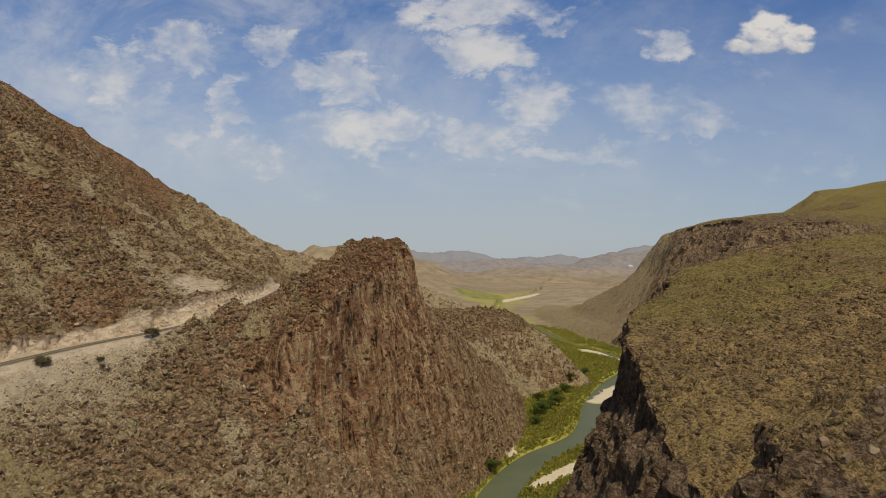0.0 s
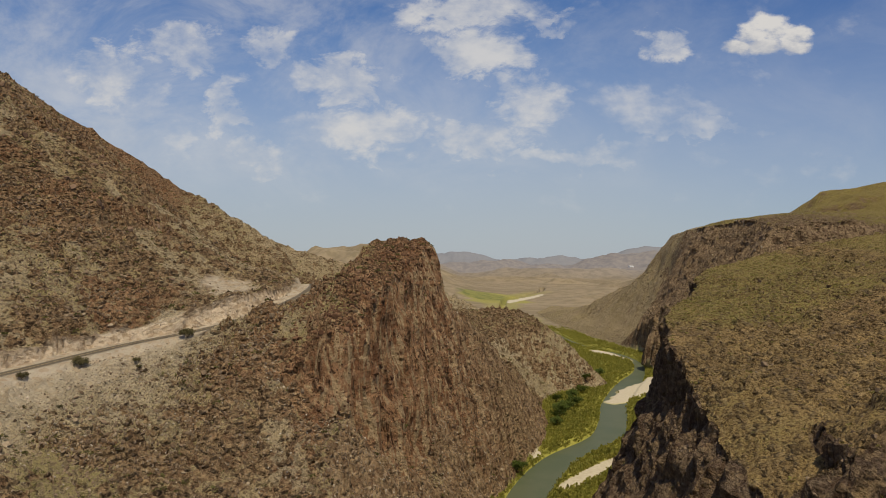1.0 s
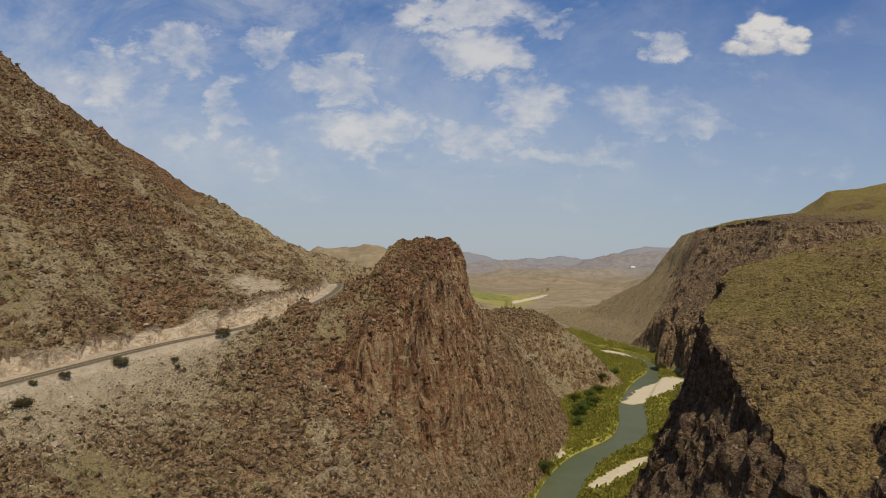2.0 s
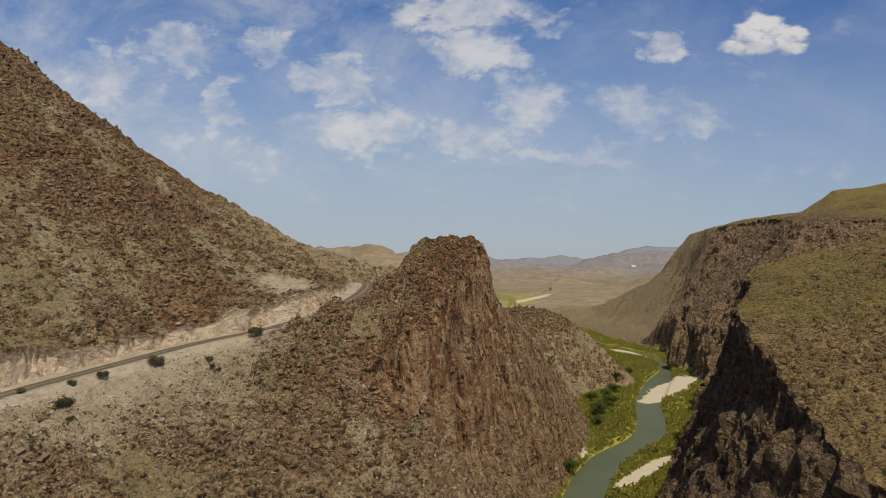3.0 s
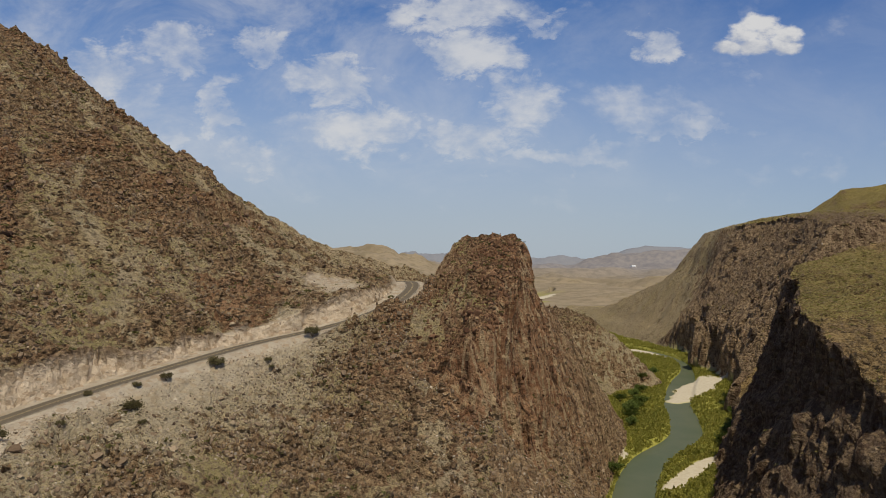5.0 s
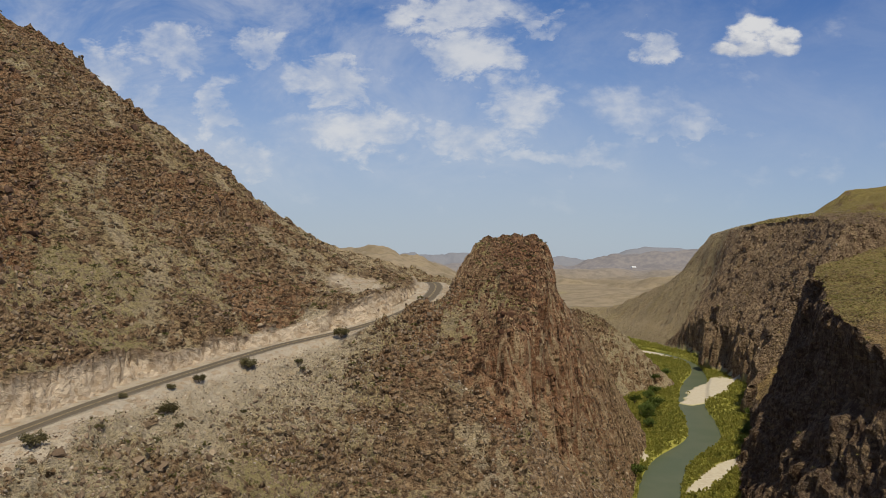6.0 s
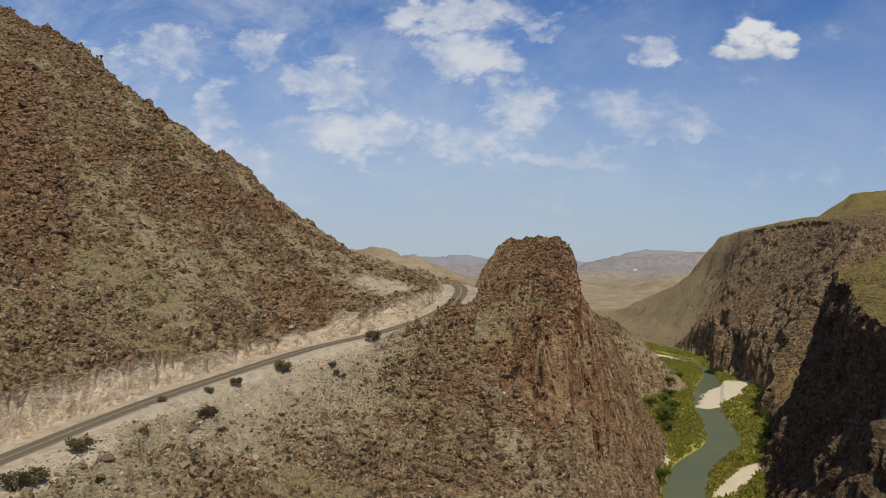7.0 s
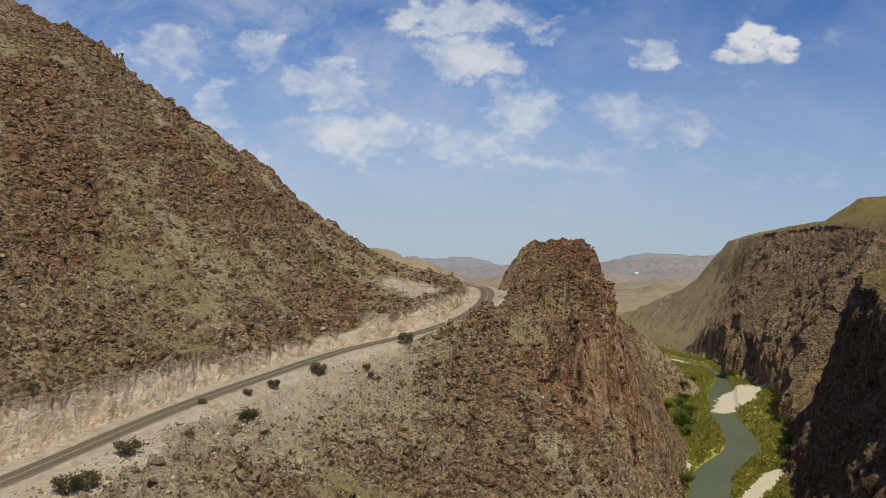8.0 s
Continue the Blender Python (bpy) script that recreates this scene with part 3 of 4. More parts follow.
def water_material():
    m, k = material("river_water")
    pos = k.n("ShaderNodeNewGeometry").outputs["Position"]
    murk = k.mix(k.ramp(k.noise(pos, 0.05, 3.0), 0.35, 0.65), (0.09, 0.1, 0.06, 1), (0.075, 0.09, 0.052, 1))
    b = k.n("ShaderNodeBsdfPrincipled", Base_Color=murk, Roughness=0.3, IOR=1.16)
    b.inputs["Specular IOR Level"].default_value = 0.12
    k.set(b, "Normal", k.n("ShaderNodeBump", Height=k.noise(pos, 0.9, 3.0), Strength=0.12, Distance=0.2).outputs[0])
    k.n("ShaderNodeOutputMaterial", Surface=b.outputs[0])
    return m


WATER_MAT = water_material()


def plain(name, a, b, scale=1.0, rough=0.9, strength=0.3, dist=0.1):
    m, k = material(name)
    pos = k.n("ShaderNodeNewGeometry").outputs["Position"]
    f = k.noise(pos, scale, 5.0, 0.65)
    finish(k, k.mix(k.ramp(f, 0.3, 0.7), a, b), rough, f, strength, dist)
    return m


ASPHALT = plain("asphalt", (0.085, 0.067, 0.045, 1), (0.115, 0.092, 0.064, 1), 1.3)
YELLOW = plain("yellow_line", (0.36, 0.28, 0.15, 1), (0.27, 0.21, 0.12, 1), 2.0)
EDGE_LINE = plain("white_line", (0.4, 0.36, 0.3, 1), (0.3, 0.265, 0.215, 1), 2.0)


# ---- the land: one sheet out to the horizon ----
def steps(lo, hi, size):
    out, v = [lo], lo
    while v < hi:
        v += size(v)
        out.append(v)
    return np.array(out)


FINE = 1.0
gx = np.concatenate([-steps(240, 4700, lambda v: 1.2 + 0.055 * (v - 240))[::-1][:-1], steps(-240, 110, lambda v: 0.92 * FINE), steps(111, 300, lambda v: 1.15 * FINE), steps(302, 4700, lambda v: 1.6 + 0.055 * (v - 300))])
gy = np.concatenate([steps(-320, 128, lambda v: max(1.0, 0.05 * (140 - v))), steps(129, 300, lambda v: 0.84 * FINE), steps(301, 940, lambda v: 0.0029 * v * FINE), steps(945, 4920, lambda v: 0.0065 * v)])
X, Y = np.meshgrid(gx, gy)
Z, region, cut, road_d, river_d, red, pale = land(X, Y)
dzy, dzx = np.gradient(Z, gy, gx)
grade = np.hypot(dzx, dzy)
steep = ease(grade, 0.85, 1.7)
steep = steep * (1 - 0.65 * ease(Y, 850, 930)) * np.where(region == 4, 0.45, 1.0)
close = ease(-np.hypot(X, Y), -1500, -900)
rocky = close * np.where(region == 0, 0.0, 1.0) * ease(road_d, 6.5, 13.0)
cut_face = cut * ease(grade, 0.8, 1.4) * ease(road_d, 7, 9)
# boulder fields: domes of many sizes
patch = ease(fbm(X, Y, 38, 4, 61), -0.25, 0.35)
stone = np.zeros_like(X)
bumps = np.zeros_like(X)
for size, height, keep, seed in ((6.5, 1.9, 0.22, 71), (3.4, 1.15, 0.42, 73), (2.1, 0.7, 0.5, 75)):
    d, r = cells(X + 0.8 * fbm(X, Y, 2.5, 2, seed + 1), Y + 0.8 * fbm(X, Y, 2.5, 2, seed + 2), size, seed)
    here = (r < keep * (0.35 + patch)).astype(float)
    dome = np.clip(1 - (d / 0.52) ** 2, 0, 1) ** 0.6 * here
    bumps += dome * height * (0.5 + r / max(keep, 0.1))
    stone = np.maximum(stone, ease(dome, 0.15, 0.5))
ledge = ease(fbm(X, Y, 55, 3, 65), -0.1, 0.35)
grassy = np.where((region == 3) | (region == 6), ease(fbm(X, Y, 70, 3, 81) + 0.0034 * (Y - 330), -0.3, 0.5) * ease(-grade, -0.75, -0.4) * (1 - 0.9 * ease(Y, 830, 900) * ease(-X, -330, -290)), 0.25 * patch)
calm = np.where((region == 3) | (region == 6), 0.55, 1.0) * (1 - 0.75 * cut) * np.where(region == 6, 1 - 0.85 * ease(Y, 760, 880), 1.0)
# ledges of harder rock, whose edges run level
u = (Z + 6 * fbm(X, Y, 30, 3, 67)) / 5.5
f = u - np.floor(u)
ledge = ledge * ease(grade, 0.35, 0.7) * (1 - cut) * np.where(region == 6, 1 - ease(Y, 740, 840), 1.0)
Z = Z + rocky * ledge * 5.5 * (ease(f, 0.3, 0.7) - f) * 0.8
crag = ease(fbm(X, Y, 30, 3, 89), 0.0, 0.4) * np.where((region == 3) | (region == 6), 0.25 + 0.75 * steep, 1.0)
def rib_of_rock(line, width, seed):
    """Weight of a band of bare rock along a line in plan."""
    return ease(width * (1 + 0.9 * fbm(X, Y, 16, 3, seed)) - along(X, Y, line)[0], -3, 4)


outcrop = np.maximum(rib_of_rock(((-206, 236, 0), (-220, 262, 0), (-240, 292, 0), (-258, 322, 0)), 11, 111), rib_of_rock(((-150, 356, 0), (-170, 334, 0), (-186, 322, 0)), 6, 114))
outcrop = np.maximum(outcrop, rib_of_rock(((-196, 335, 0), (-206, 326, 0), (-212, 300, 0)), 5, 116))
outcrop = np.maximum(outcrop, rib_of_rock(((-176, 388, 0), (-203, 380, 0), (-232, 384, 0), (-263, 396, 0), (-300, 432, 0), (-341, 480, 0)), 13, 118))
red_rubble = ease(-np.hypot((X + 130) / 24, (Y - 283) / 30) + 0.7 * fbm(X, Y, 24, 4, 122), -1.0, -0.5)
green_scree = ease(-np.hypot((X + 186) / 34, (Y - 244) / 36) + 0.9 * fbm(X, Y, 22, 4, 124), -0.9, -0.3)
knoll_d, knoll_off, _ = along(X, Y, KNOLL)
brink = ease(-knoll_d + 7 * fbm(X, Y, 12, 3, 112), -13, -6) * ease(knoll_off, -6, 0) * (region == 3)
crag = np.maximum(np.maximum(crag * np.where(region == 1, 0.55, 1.0), 1.15 * outcrop), 0.45 * brink)
# the bare brow of the far wall above the side gully
brow = (region == 6) * ease(-(Y - 497 - 0.27 * (X - 120)) + 45 * fbm(X, Y, 40, 3, 151), -235, -185) * ease(-X + 20 * fbm(X, Y, 50, 3, 152), -400, -340)
grassy, crag = grassy * (1 - 0.85 * brow), np.maximum(crag, 0.9 * brow)
crest_d, _, _ = along(X, Y, CREST)
crag = crag * np.where(region == 1, 0.25 + 0.75 * ease(crest_d, 3, 16), 1.0) * np.where((region == 2) & (grade < 0.75), 0.2, 1.0)
# scree runs down the mountain, and redder ground where rock breaks out
across_fall, down_fall = 0.52 * X + 0.85 * Y, 0.85 * X - 0.52 * Y
runs = ease(fbm(across_fall / 7.0, down_fall / 40.0, 1.0, 4, 113), 0.02, 0.3)
pale = np.maximum(pale, np.where(region == 1, 0.6 * runs * (1 - crag), 0.0))
red = np.maximum(red, np.where(region == 1, np.maximum(np.maximum(0.7 * np.clip(crag, 0, 1), 0.75 * red_rubble), 0.45 * ease(fbm(X, Y, 70, 3, 117), 0.0, 0.35)), 0.0))
grassy = np.where(region == 1, np.maximum(grassy, 0.75 * green_scree), grassy)
shoulder = (region == 2) * ease(-X + 6 * fbm(X, Y, 16, 3, 128), 42, 52) * ease(Z, 70, 78)
grassy, red = np.maximum(grassy, 0.85 * shoulder), red * (1 - 0.75 * shoulder)
grassy = np.where(region == 5, np.maximum(grassy, 0.8 * ease(-np.hypot((X + 112) / 22, (Y - 194) / 16) + 0.7 * fbm(X, Y, 18, 4, 126), -1.0, -0.4)), grassy)
# strips of scree between the ribs, and the pale ground that runs down from the road
scree = np.zeros_like(X)
for line, width, seed in ((((-150, 340, 0), (-128, 322, 0), (-112, 305, 0)), 7, 141), (((-92, 360, 0), (-120, 364, 0), (-152, 374, 0)), 9, 142), (((-180, 302, 0), (-171, 276, 0), (-165, 254, 0)), 6, 143), (((-206, 322, 0), (-200, 288, 0)), 5, 144), (((-230, 372, 0), (-222, 345, 0)), 7, 145)):
    scree = np.maximum(scree, rib_of_rock(line, width, seed))
pale = np.where(region == 1, np.maximum(pale, np.maximum(0.4 * green_scree, 0.55 * scree * (1 - 0.8 * outcrop))), pale)
wash = np.maximum(rib_of_rock(((-114, 264, 0), (-106, 244, 0), (-98, 222, 0)), 8, 146), rib_of_rock(((-73, 262, 0), (-64, 233, 0), (-57, 212, 0)), 5, 147))
wash = np.maximum(wash, 0.6 * ease(X, -66, -48) * ease(-Y + 14 * fbm(X, Y, 25, 3, 148), -262, -236) * ease(fbm(X, Y, 14, 3, 153), -0.3, 0.3))
roadside = ease(-road_d + 22 * fbm(X, Y, 22, 4, 149), -48, -18)
pale = np.where(region == 5, pale * (0.3 + 0.7 * roadside * (Y < 285)), pale)
pale = np.where((region == 5) | (region == 2), np.maximum(pale, 0.6 * wash), pale)
blocks = np.zeros_like(X)
for size, tall, seed in ((11.0, 5.5, 137), (7.5, 4.2, 131), (4.0, 2.6, 133), (2.4, 1.3, 135)):
    _, own = cells(X + 1.1 * fbm(X, Y, 4, 2, seed + 1), Y + 1.1 * fbm(X, Y, 4, 2, seed + 2), size, seed)
    blocks += tall * (own - 0.5) * (outcrop if size > 8 else 1.0)
blocky = np.where(region == 1, np.clip(0.26 + 0.85 * outcrop + 0.3 * red_rubble + 0.3 * crag, 0, 1.1), np.where(region == 2, 0.5, np.where(region == 5, 0.5 * (1 - 0.6 * pale) * (1 - cut), np.where(region == 3, 0.1 + 0.7 * brink, np.where(region == 4, 0.22, 0.12))))) * (1 - 0.5 * steep)
blocky = blocky * np.where(region == 1, 0.3 + 0.7 * ease(crest_d, 2, 12), 1.0) * np.where((region == 2) & (grade < 0.75), 0.5, 1.0)
tooth = 1 - 2 * np.abs(fbm(X, Y, 8.0, 3, 98, Z * 0.6))
Z = Z + rocky * calm * (1.25 * bumps * (1 - 0.6 * steep) + 0.7 * fbm(X, Y, 7, 3, 83) + blocky * blocks + crag * (4.4 - 2.4 * blocky) * (tooth - 0.45) + 0.9 * (1 - 2 * np.abs(fbm(X, Y, 4.2, 2, 99)) - 0.5))
by, bx = np.gradient(Z, gy, gx)
stone = np.maximum(stone, ease(crag * tooth, 0.25, 0.6))
stone = np.maximum(np.maximum(0.7 * stone, ease(np.hypot(bx, by) - grade, 0.15, 0.9)), 0.9 * brink) * close
# ribs and columns on the cliffs: push the face in and out sideways
gl = np.maximum(grade, 0.05)
rib = (np.abs(fbm(X, Y, 13, 2, 91, Z * 0.25)) * 2.2 - 0.6) * 3.0 + (np.abs(fbm(X, Y, 4.6, 2, 93, Z * 0.3)) * 2 - 0.5) * 1.5 + 0.9 * fbm(X, Y, 3.2, 2, 95, Z)
near_rock = np.where((region == 3) | (region == 6), 1.0, 0.0)
columns = np.where((region == 3) | (region == 6), 1.0, np.where(region == 2, (0.35 + 0.65 * ease(Z, 32, 50)) * (0.15 + 0.85 * ease(X, -56, -44)), 0.22))
flute = (np.abs(fbm(X, Y * 0.45, 9.5, 3, 101, Z * 0.05)) * 2.4 - 0.62) * 5.2 * (region == 2) * ease(-Y, -330, -290) * ease(-Z, -86, -76)
push = np.clip(rib * columns + flute + 1.6 * (1 - columns) * fbm(X, Y, 4.5, 3, 96, Z) + near_rock * 3.4 * fbm(X, Y, 7.0, 3, 94, Z) + (region == 6) * (5.5 * (np.abs(fbm(X, Y, 30, 3, 115, Z * 0.3)) * 2.2 - 0.5) + 6.5 * ease(-Z + 10 * fbm(X, Y, 40, 2, 120), -52, -40) * (np.abs(fbm(X, Y, 17, 2, 119, Z * 0.06)) * 2.4 - 0.6)), np.where(region == 6, -7.0, -4.2), np.where(region == 6, 8.0, 5.0)) * steep * rocky * (0.02 + 0.98 * ease(-Y, -890, -780)) + cut_face * (1.5 * np.abs(fbm(X, Y, 6.0, 3, 92, Z * 0.15)) - 0.3) * 3.2
PX, PY = X - dzx / gl * push, Y - dzy / gl * push
Z = Z + rocky * steep * 1.6 * fbm(X, Y, 5, 3, 97, Z) * np.where(region == 6, 1 - 0.85 * ease(Y, 760, 880), 1.0)

green = np.where((region == 0) & (Z < -2), ease(-river_d / (1 + 0.9 * ease(Y, 650, 730)), -70, -40) * ease(Y, 60, 120), 0.0) * ease(-Y, -1150, -1000)
green = np.maximum(green, ease(-river_d / 1.9 - 30 * fbm(X, Y, 90, 3, 85), -42, -18) * ease(Y, 1000, 1080) * ease(-Y, -2100, -1900) * 0.5)
green = np.maximum(green, 0.75 * ease(-np.hypot((X - 105) / 95, (Y - 1760) / 190) + 0.35 * fbm(X, Y, 70, 3, 86), -1.0, -0.8))
field = ease(-np.hypot((X - 85) / 75, (Y - 1800) / 150) + 0.3 * fbm(X, Y, 70, 3, 88), -0.9, -0.7)


def bar_weight(x, y, bars):
    w = np.zeros_like(x)
    for bx, by, length, width, turn in bars:
        c, s = math.cos(radians(turn)), math.sin(radians(turn))
        u, v = ((x - bx) * c + (y - by) * s) / length, (-(x - bx) * s + (y - by) * c) / width
        w = np.maximum(w, ease(-np.hypot(u, v) + 0.25 * fbm(x, y, 14, 2, 87), -1.05, -0.85))
    return w


BARS = ((152, 612, 72, 15, 58), (63, 372, 42, 5, 52), (172, 818, 48, 9, 110), (34, 402, 12, 4, 55), (190, 1800, 150, 14, 66), (150, 1690, 70, 9, 70))
sand = bar_weight(X, Y, BARS)
Z = np.where((sand > 0.02) & (Y < 1000), np.maximum(Z, WATER - 0.5 + 1.2 * sand), Z)
# weight of the far hills' haze tint, growing with distance
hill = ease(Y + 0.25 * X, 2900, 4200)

index = np.arange(X.size).reshape(X.shape)
quads = np.stack([index[:-1, :-1], index[:-1, 1:], index[1:, 1:], index[1:, :-1]], -1).reshape(-1, 4)
owner = region[:-1, :-1].ravel()
coords = np.stack([PX.ravel(), PY.ravel(), Z.ravel()], -1).astype(np.float32)
weights = {"steep": steep, "cut": cut, "grass": grassy, "stone": stone, "green": green, "sand": sand, "hill": hill, "field": field, "red": red, "pale": pale}


def mesh_from(name, verts, faces, mat, smooth=False):
    me = bpy.data.meshes.new(name)
    me.vertices.add(len(verts))
    me.vertices.foreach_set("co", np.ascontiguousarray(verts, np.float32).ravel())
    n, w = faces.shape
    me.loops.add(n * w)
    me.loops.foreach_set("vertex_index", faces.astype(np.int32).ravel())
    me.polygons.add(n)
    me.polygons.foreach_set("loop_start", np.arange(0, n * w, w, dtype=np.int32))
    me.polygons.foreach_set("loop_total", np.full(n, w, np.int32))
    me.polygons.foreach_set("use_smooth", np.full(n, smooth))
    me.materials.append(mat)
    me.update(calc_edges=True)
    return me


def piece_of_land(name, which, mat, names, smooth=False):
    f = quads[owner == which]
    used, inv = np.unique(f, return_inverse=True)
    me = mesh_from(name, coords[used], inv.reshape(-1, 4), mat, smooth)
    for w in names:
        a = me.attributes.new(w, "FLOAT", "POINT")
        a.data.foreach_set("value", weights[w].ravel()[used].astype(np.float32))
    return new(name, me)


STONY = ("steep", "cut", "grass", "stone", "red", "pale")
ground = tagged(piece_of_land("ground", 0, VALLEY, ("green", "sand", "hill", "field"), True), "tan desert valley floor with green river banks and far hills tinted blue-grey as by haze", "ground", kind="structure")
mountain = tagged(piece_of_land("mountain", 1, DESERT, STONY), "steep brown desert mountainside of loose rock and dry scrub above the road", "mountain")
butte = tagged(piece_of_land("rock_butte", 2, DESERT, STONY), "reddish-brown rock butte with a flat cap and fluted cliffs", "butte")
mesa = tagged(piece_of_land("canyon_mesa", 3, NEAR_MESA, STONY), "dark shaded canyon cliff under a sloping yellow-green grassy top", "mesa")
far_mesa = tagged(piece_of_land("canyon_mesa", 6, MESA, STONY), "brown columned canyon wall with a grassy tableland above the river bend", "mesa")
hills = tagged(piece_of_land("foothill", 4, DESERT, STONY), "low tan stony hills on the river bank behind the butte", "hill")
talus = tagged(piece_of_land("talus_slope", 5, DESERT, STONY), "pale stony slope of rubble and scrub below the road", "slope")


def ribbon(name, line, lo, hi, lift, mat, parent=None):
    """A strip along a line in plan, from lo to hi metres to its right, at the line's own height."""
    pts = np.array(line)
    t = np.gradient(pts[:, :2], axis=0)
    t /= np.linalg.norm(t, axis=1)[:, None]
    nrm = np.stack([t[:, 1], -t[:, 0]], -1)
    a = np.c_[pts[:, :2] + nrm * lo, pts[:, 2] + lift]
    b = np.c_[pts[:, :2] + nrm * hi, pts[:, 2] + lift]
    v = np.concatenate([a, b])
    n = len(pts)
    i = np.arange(n - 1)
    ob = new(name, mesh_from(name, v, np.stack([i, i + 1, i + 1 + n, i + n], -1)[:, ::-1], mat, True))
    if parent:
        ob.parent = parent
    return ob


road = tagged(ribbon("road", ROAD, -3.1, 3.1, 0.10, ASPHALT), "two-lane grey asphalt road with a faded yellow centre line", "road", kind="structure")
for lo, hi in ((-0.28, -0.12), (0.12, 0.28)):
    tagged(ribbon("centre_line", ROAD, lo, hi, 0.12, YELLOW, road), "faded yellow centre line")
for lo, hi in ((-2.9, -2.75), (2.75, 2.9)):
    tagged(ribbon("edge_line", ROAD, lo, hi, 0.12, EDGE_LINE, road), "worn white edge line")
river = tagged(ribbon("water", [(p[0], p[1], WATER) for p in RIVER if p[1] < 1400], -26, 26, 0.0, WATER_MAT), "calm murky green river between sand bars and cane", "river", kind="structure")


# ---- scattered stones and plants ----
rng = np.random.default_rng(7)
flat_coords = coords.astype(float)
reach = np.hypot(X, Y).ravel()
cell_area = np.outer(np.gradient(gy), np.gradient(gx)).ravel()
in_view = (np.abs(X + 30) < 0.66 * Y + 60).ravel() & (Y.ravel() > 95)


def pick(n, weight, regions, near=0.0, far=1200.0, soften=1.4):
    """Random places on the land, thinning out with distance."""
    w = weight.ravel() * cell_area * in_view * np.isin(region.ravel(), regions) * (reach > near) * (reach < far)
    w = w * np.minimum(1.0, (320 / np.maximum(reach, 100)) ** soften)
    return rng.choice(w.size, n, replace=False, p=w / w.sum())


def turns(n, tilt=math.pi):
    """Random rotation matrices; tilt limits how far from upright."""
    a, b, c = rng.uniform(0, 2 * math.pi, n), rng.uniform(-tilt, tilt, n), rng.uniform(-tilt, tilt, n)
    ca, sa, cb, sb, cc, sc = np.cos(a), np.sin(a), np.cos(b), np.sin(b), np.cos(c), np.sin(c)
    o, i = np.zeros(n), np.ones(n)
    rz = np.stack([ca, -sa, o, sa, ca, o, o, o, i], -1).reshape(n, 3, 3)
    ry = np.stack([cb, o, sb, o, i, o, -sb, o, cb], -1).reshape(n, 3, 3)
    rx = np.stack([i, o, o, o, cc, -sc, o, sc, cc], -1).reshape(n, 3, 3)
    return rz @ ry @ rx


def rock_shape(seed, level=1, rough=0.32):
    """An angular stone, about 1 m across."""
    bm = bmesh.new()
    bmesh.ops.create_icosphere(bm, subdivisions=level, radius=0.5)
    r = random.Random(seed)
    cuts = [(Vector((r.uniform(-1, 1), r.uniform(-1, 1), r.uniform(-1, 1))).normalized(), r.uniform(0.2, 0.36)) for _ in range(9)]
    for v in bm.verts:
        v.co *= r.uniform(1 - rough, 1 + rough * 0.6)
        for nrm, lim in cuts:
            over = v.co.dot(nrm) - lim
            if over > 0:
                v.co -= nrm * over
    return bm


def arrays(bm):
    bmesh.ops.triangulate(bm, faces=bm.faces[:])
    bm.verts.index_update()
    v = np.array([tuple(p.co) for p in bm.verts])
    f = np.array([[p.index for p in q.verts] for q in bm.faces])
    bm.free()
    return v, f


def strew(name, shapes, places, sizes, squash, sink, mat, label, category, tilt=math.pi, parent=None):
    """Many alike pieces in one mesh."""
    vs, fs, base = [], [], 0
    kind = rng.integers(0, len(shapes), len(places))
    for i, (v, f) in enumerate(shapes):
        sel = np.where(kind == i)[0]
        n = len(sel)
        if not n:
            continue
        s = sizes[sel, None] * np.stack([rng.uniform(0.75, 1.3, n), rng.uniform(0.75, 1.3, n), squash * rng.uniform(0.75, 1.25, n)], -1)
        p = np.einsum("nij,nvj->nvi", turns(n, tilt), v[None] * s[:, None, :])
        c = flat_coords[places[sel]].copy()
        c[:, 2] -= sink * sizes[sel]
        p += c[:, None, :]
        vs.append(p.reshape(-1, 3))
        fs.append((f[None] + (np.arange(n) * len(v))[:, None, None] + base).reshape(-1, f.shape[1]))
        base += n * len(v)
    ob = new(name, mesh_from(name, np.concatenate(vs), np.concatenate(fs), mat))
    ob.parent = parent
    return tagged(ob, label, category if not parent else "", kind="stuff")


def stone_material(name, dark, mid_, light):
    m, k = material(name)
    geo = k.n("ShaderNodeNewGeometry")
    pos, isl = geo.outputs["Position"], geo.outputs["Random Per Island"]
    own = k.n("ShaderNodeObjectInfo").outputs["Random"]
    r = k.math("FRACT", k.math("ADD", isl, own))
    f = k.noise(pos, 1.6, 5.0, 0.68)
    col = k.mix(k.ramp(r, 0.0, 0.55), dark, mid_)
    col = k.mix(k.ramp(r, 0.8, 1.0, 0.0, 0.7), col, light)
    col = k.mix(k.ramp(f, 0.42, 0.68, 0.0, 0.7), col, k.mix(0.4, col, (0.03, 0.02, 0.014, 1)))
    finish(k, col, 0.92, f, 0.7, 0.25, 0.15)
    return m


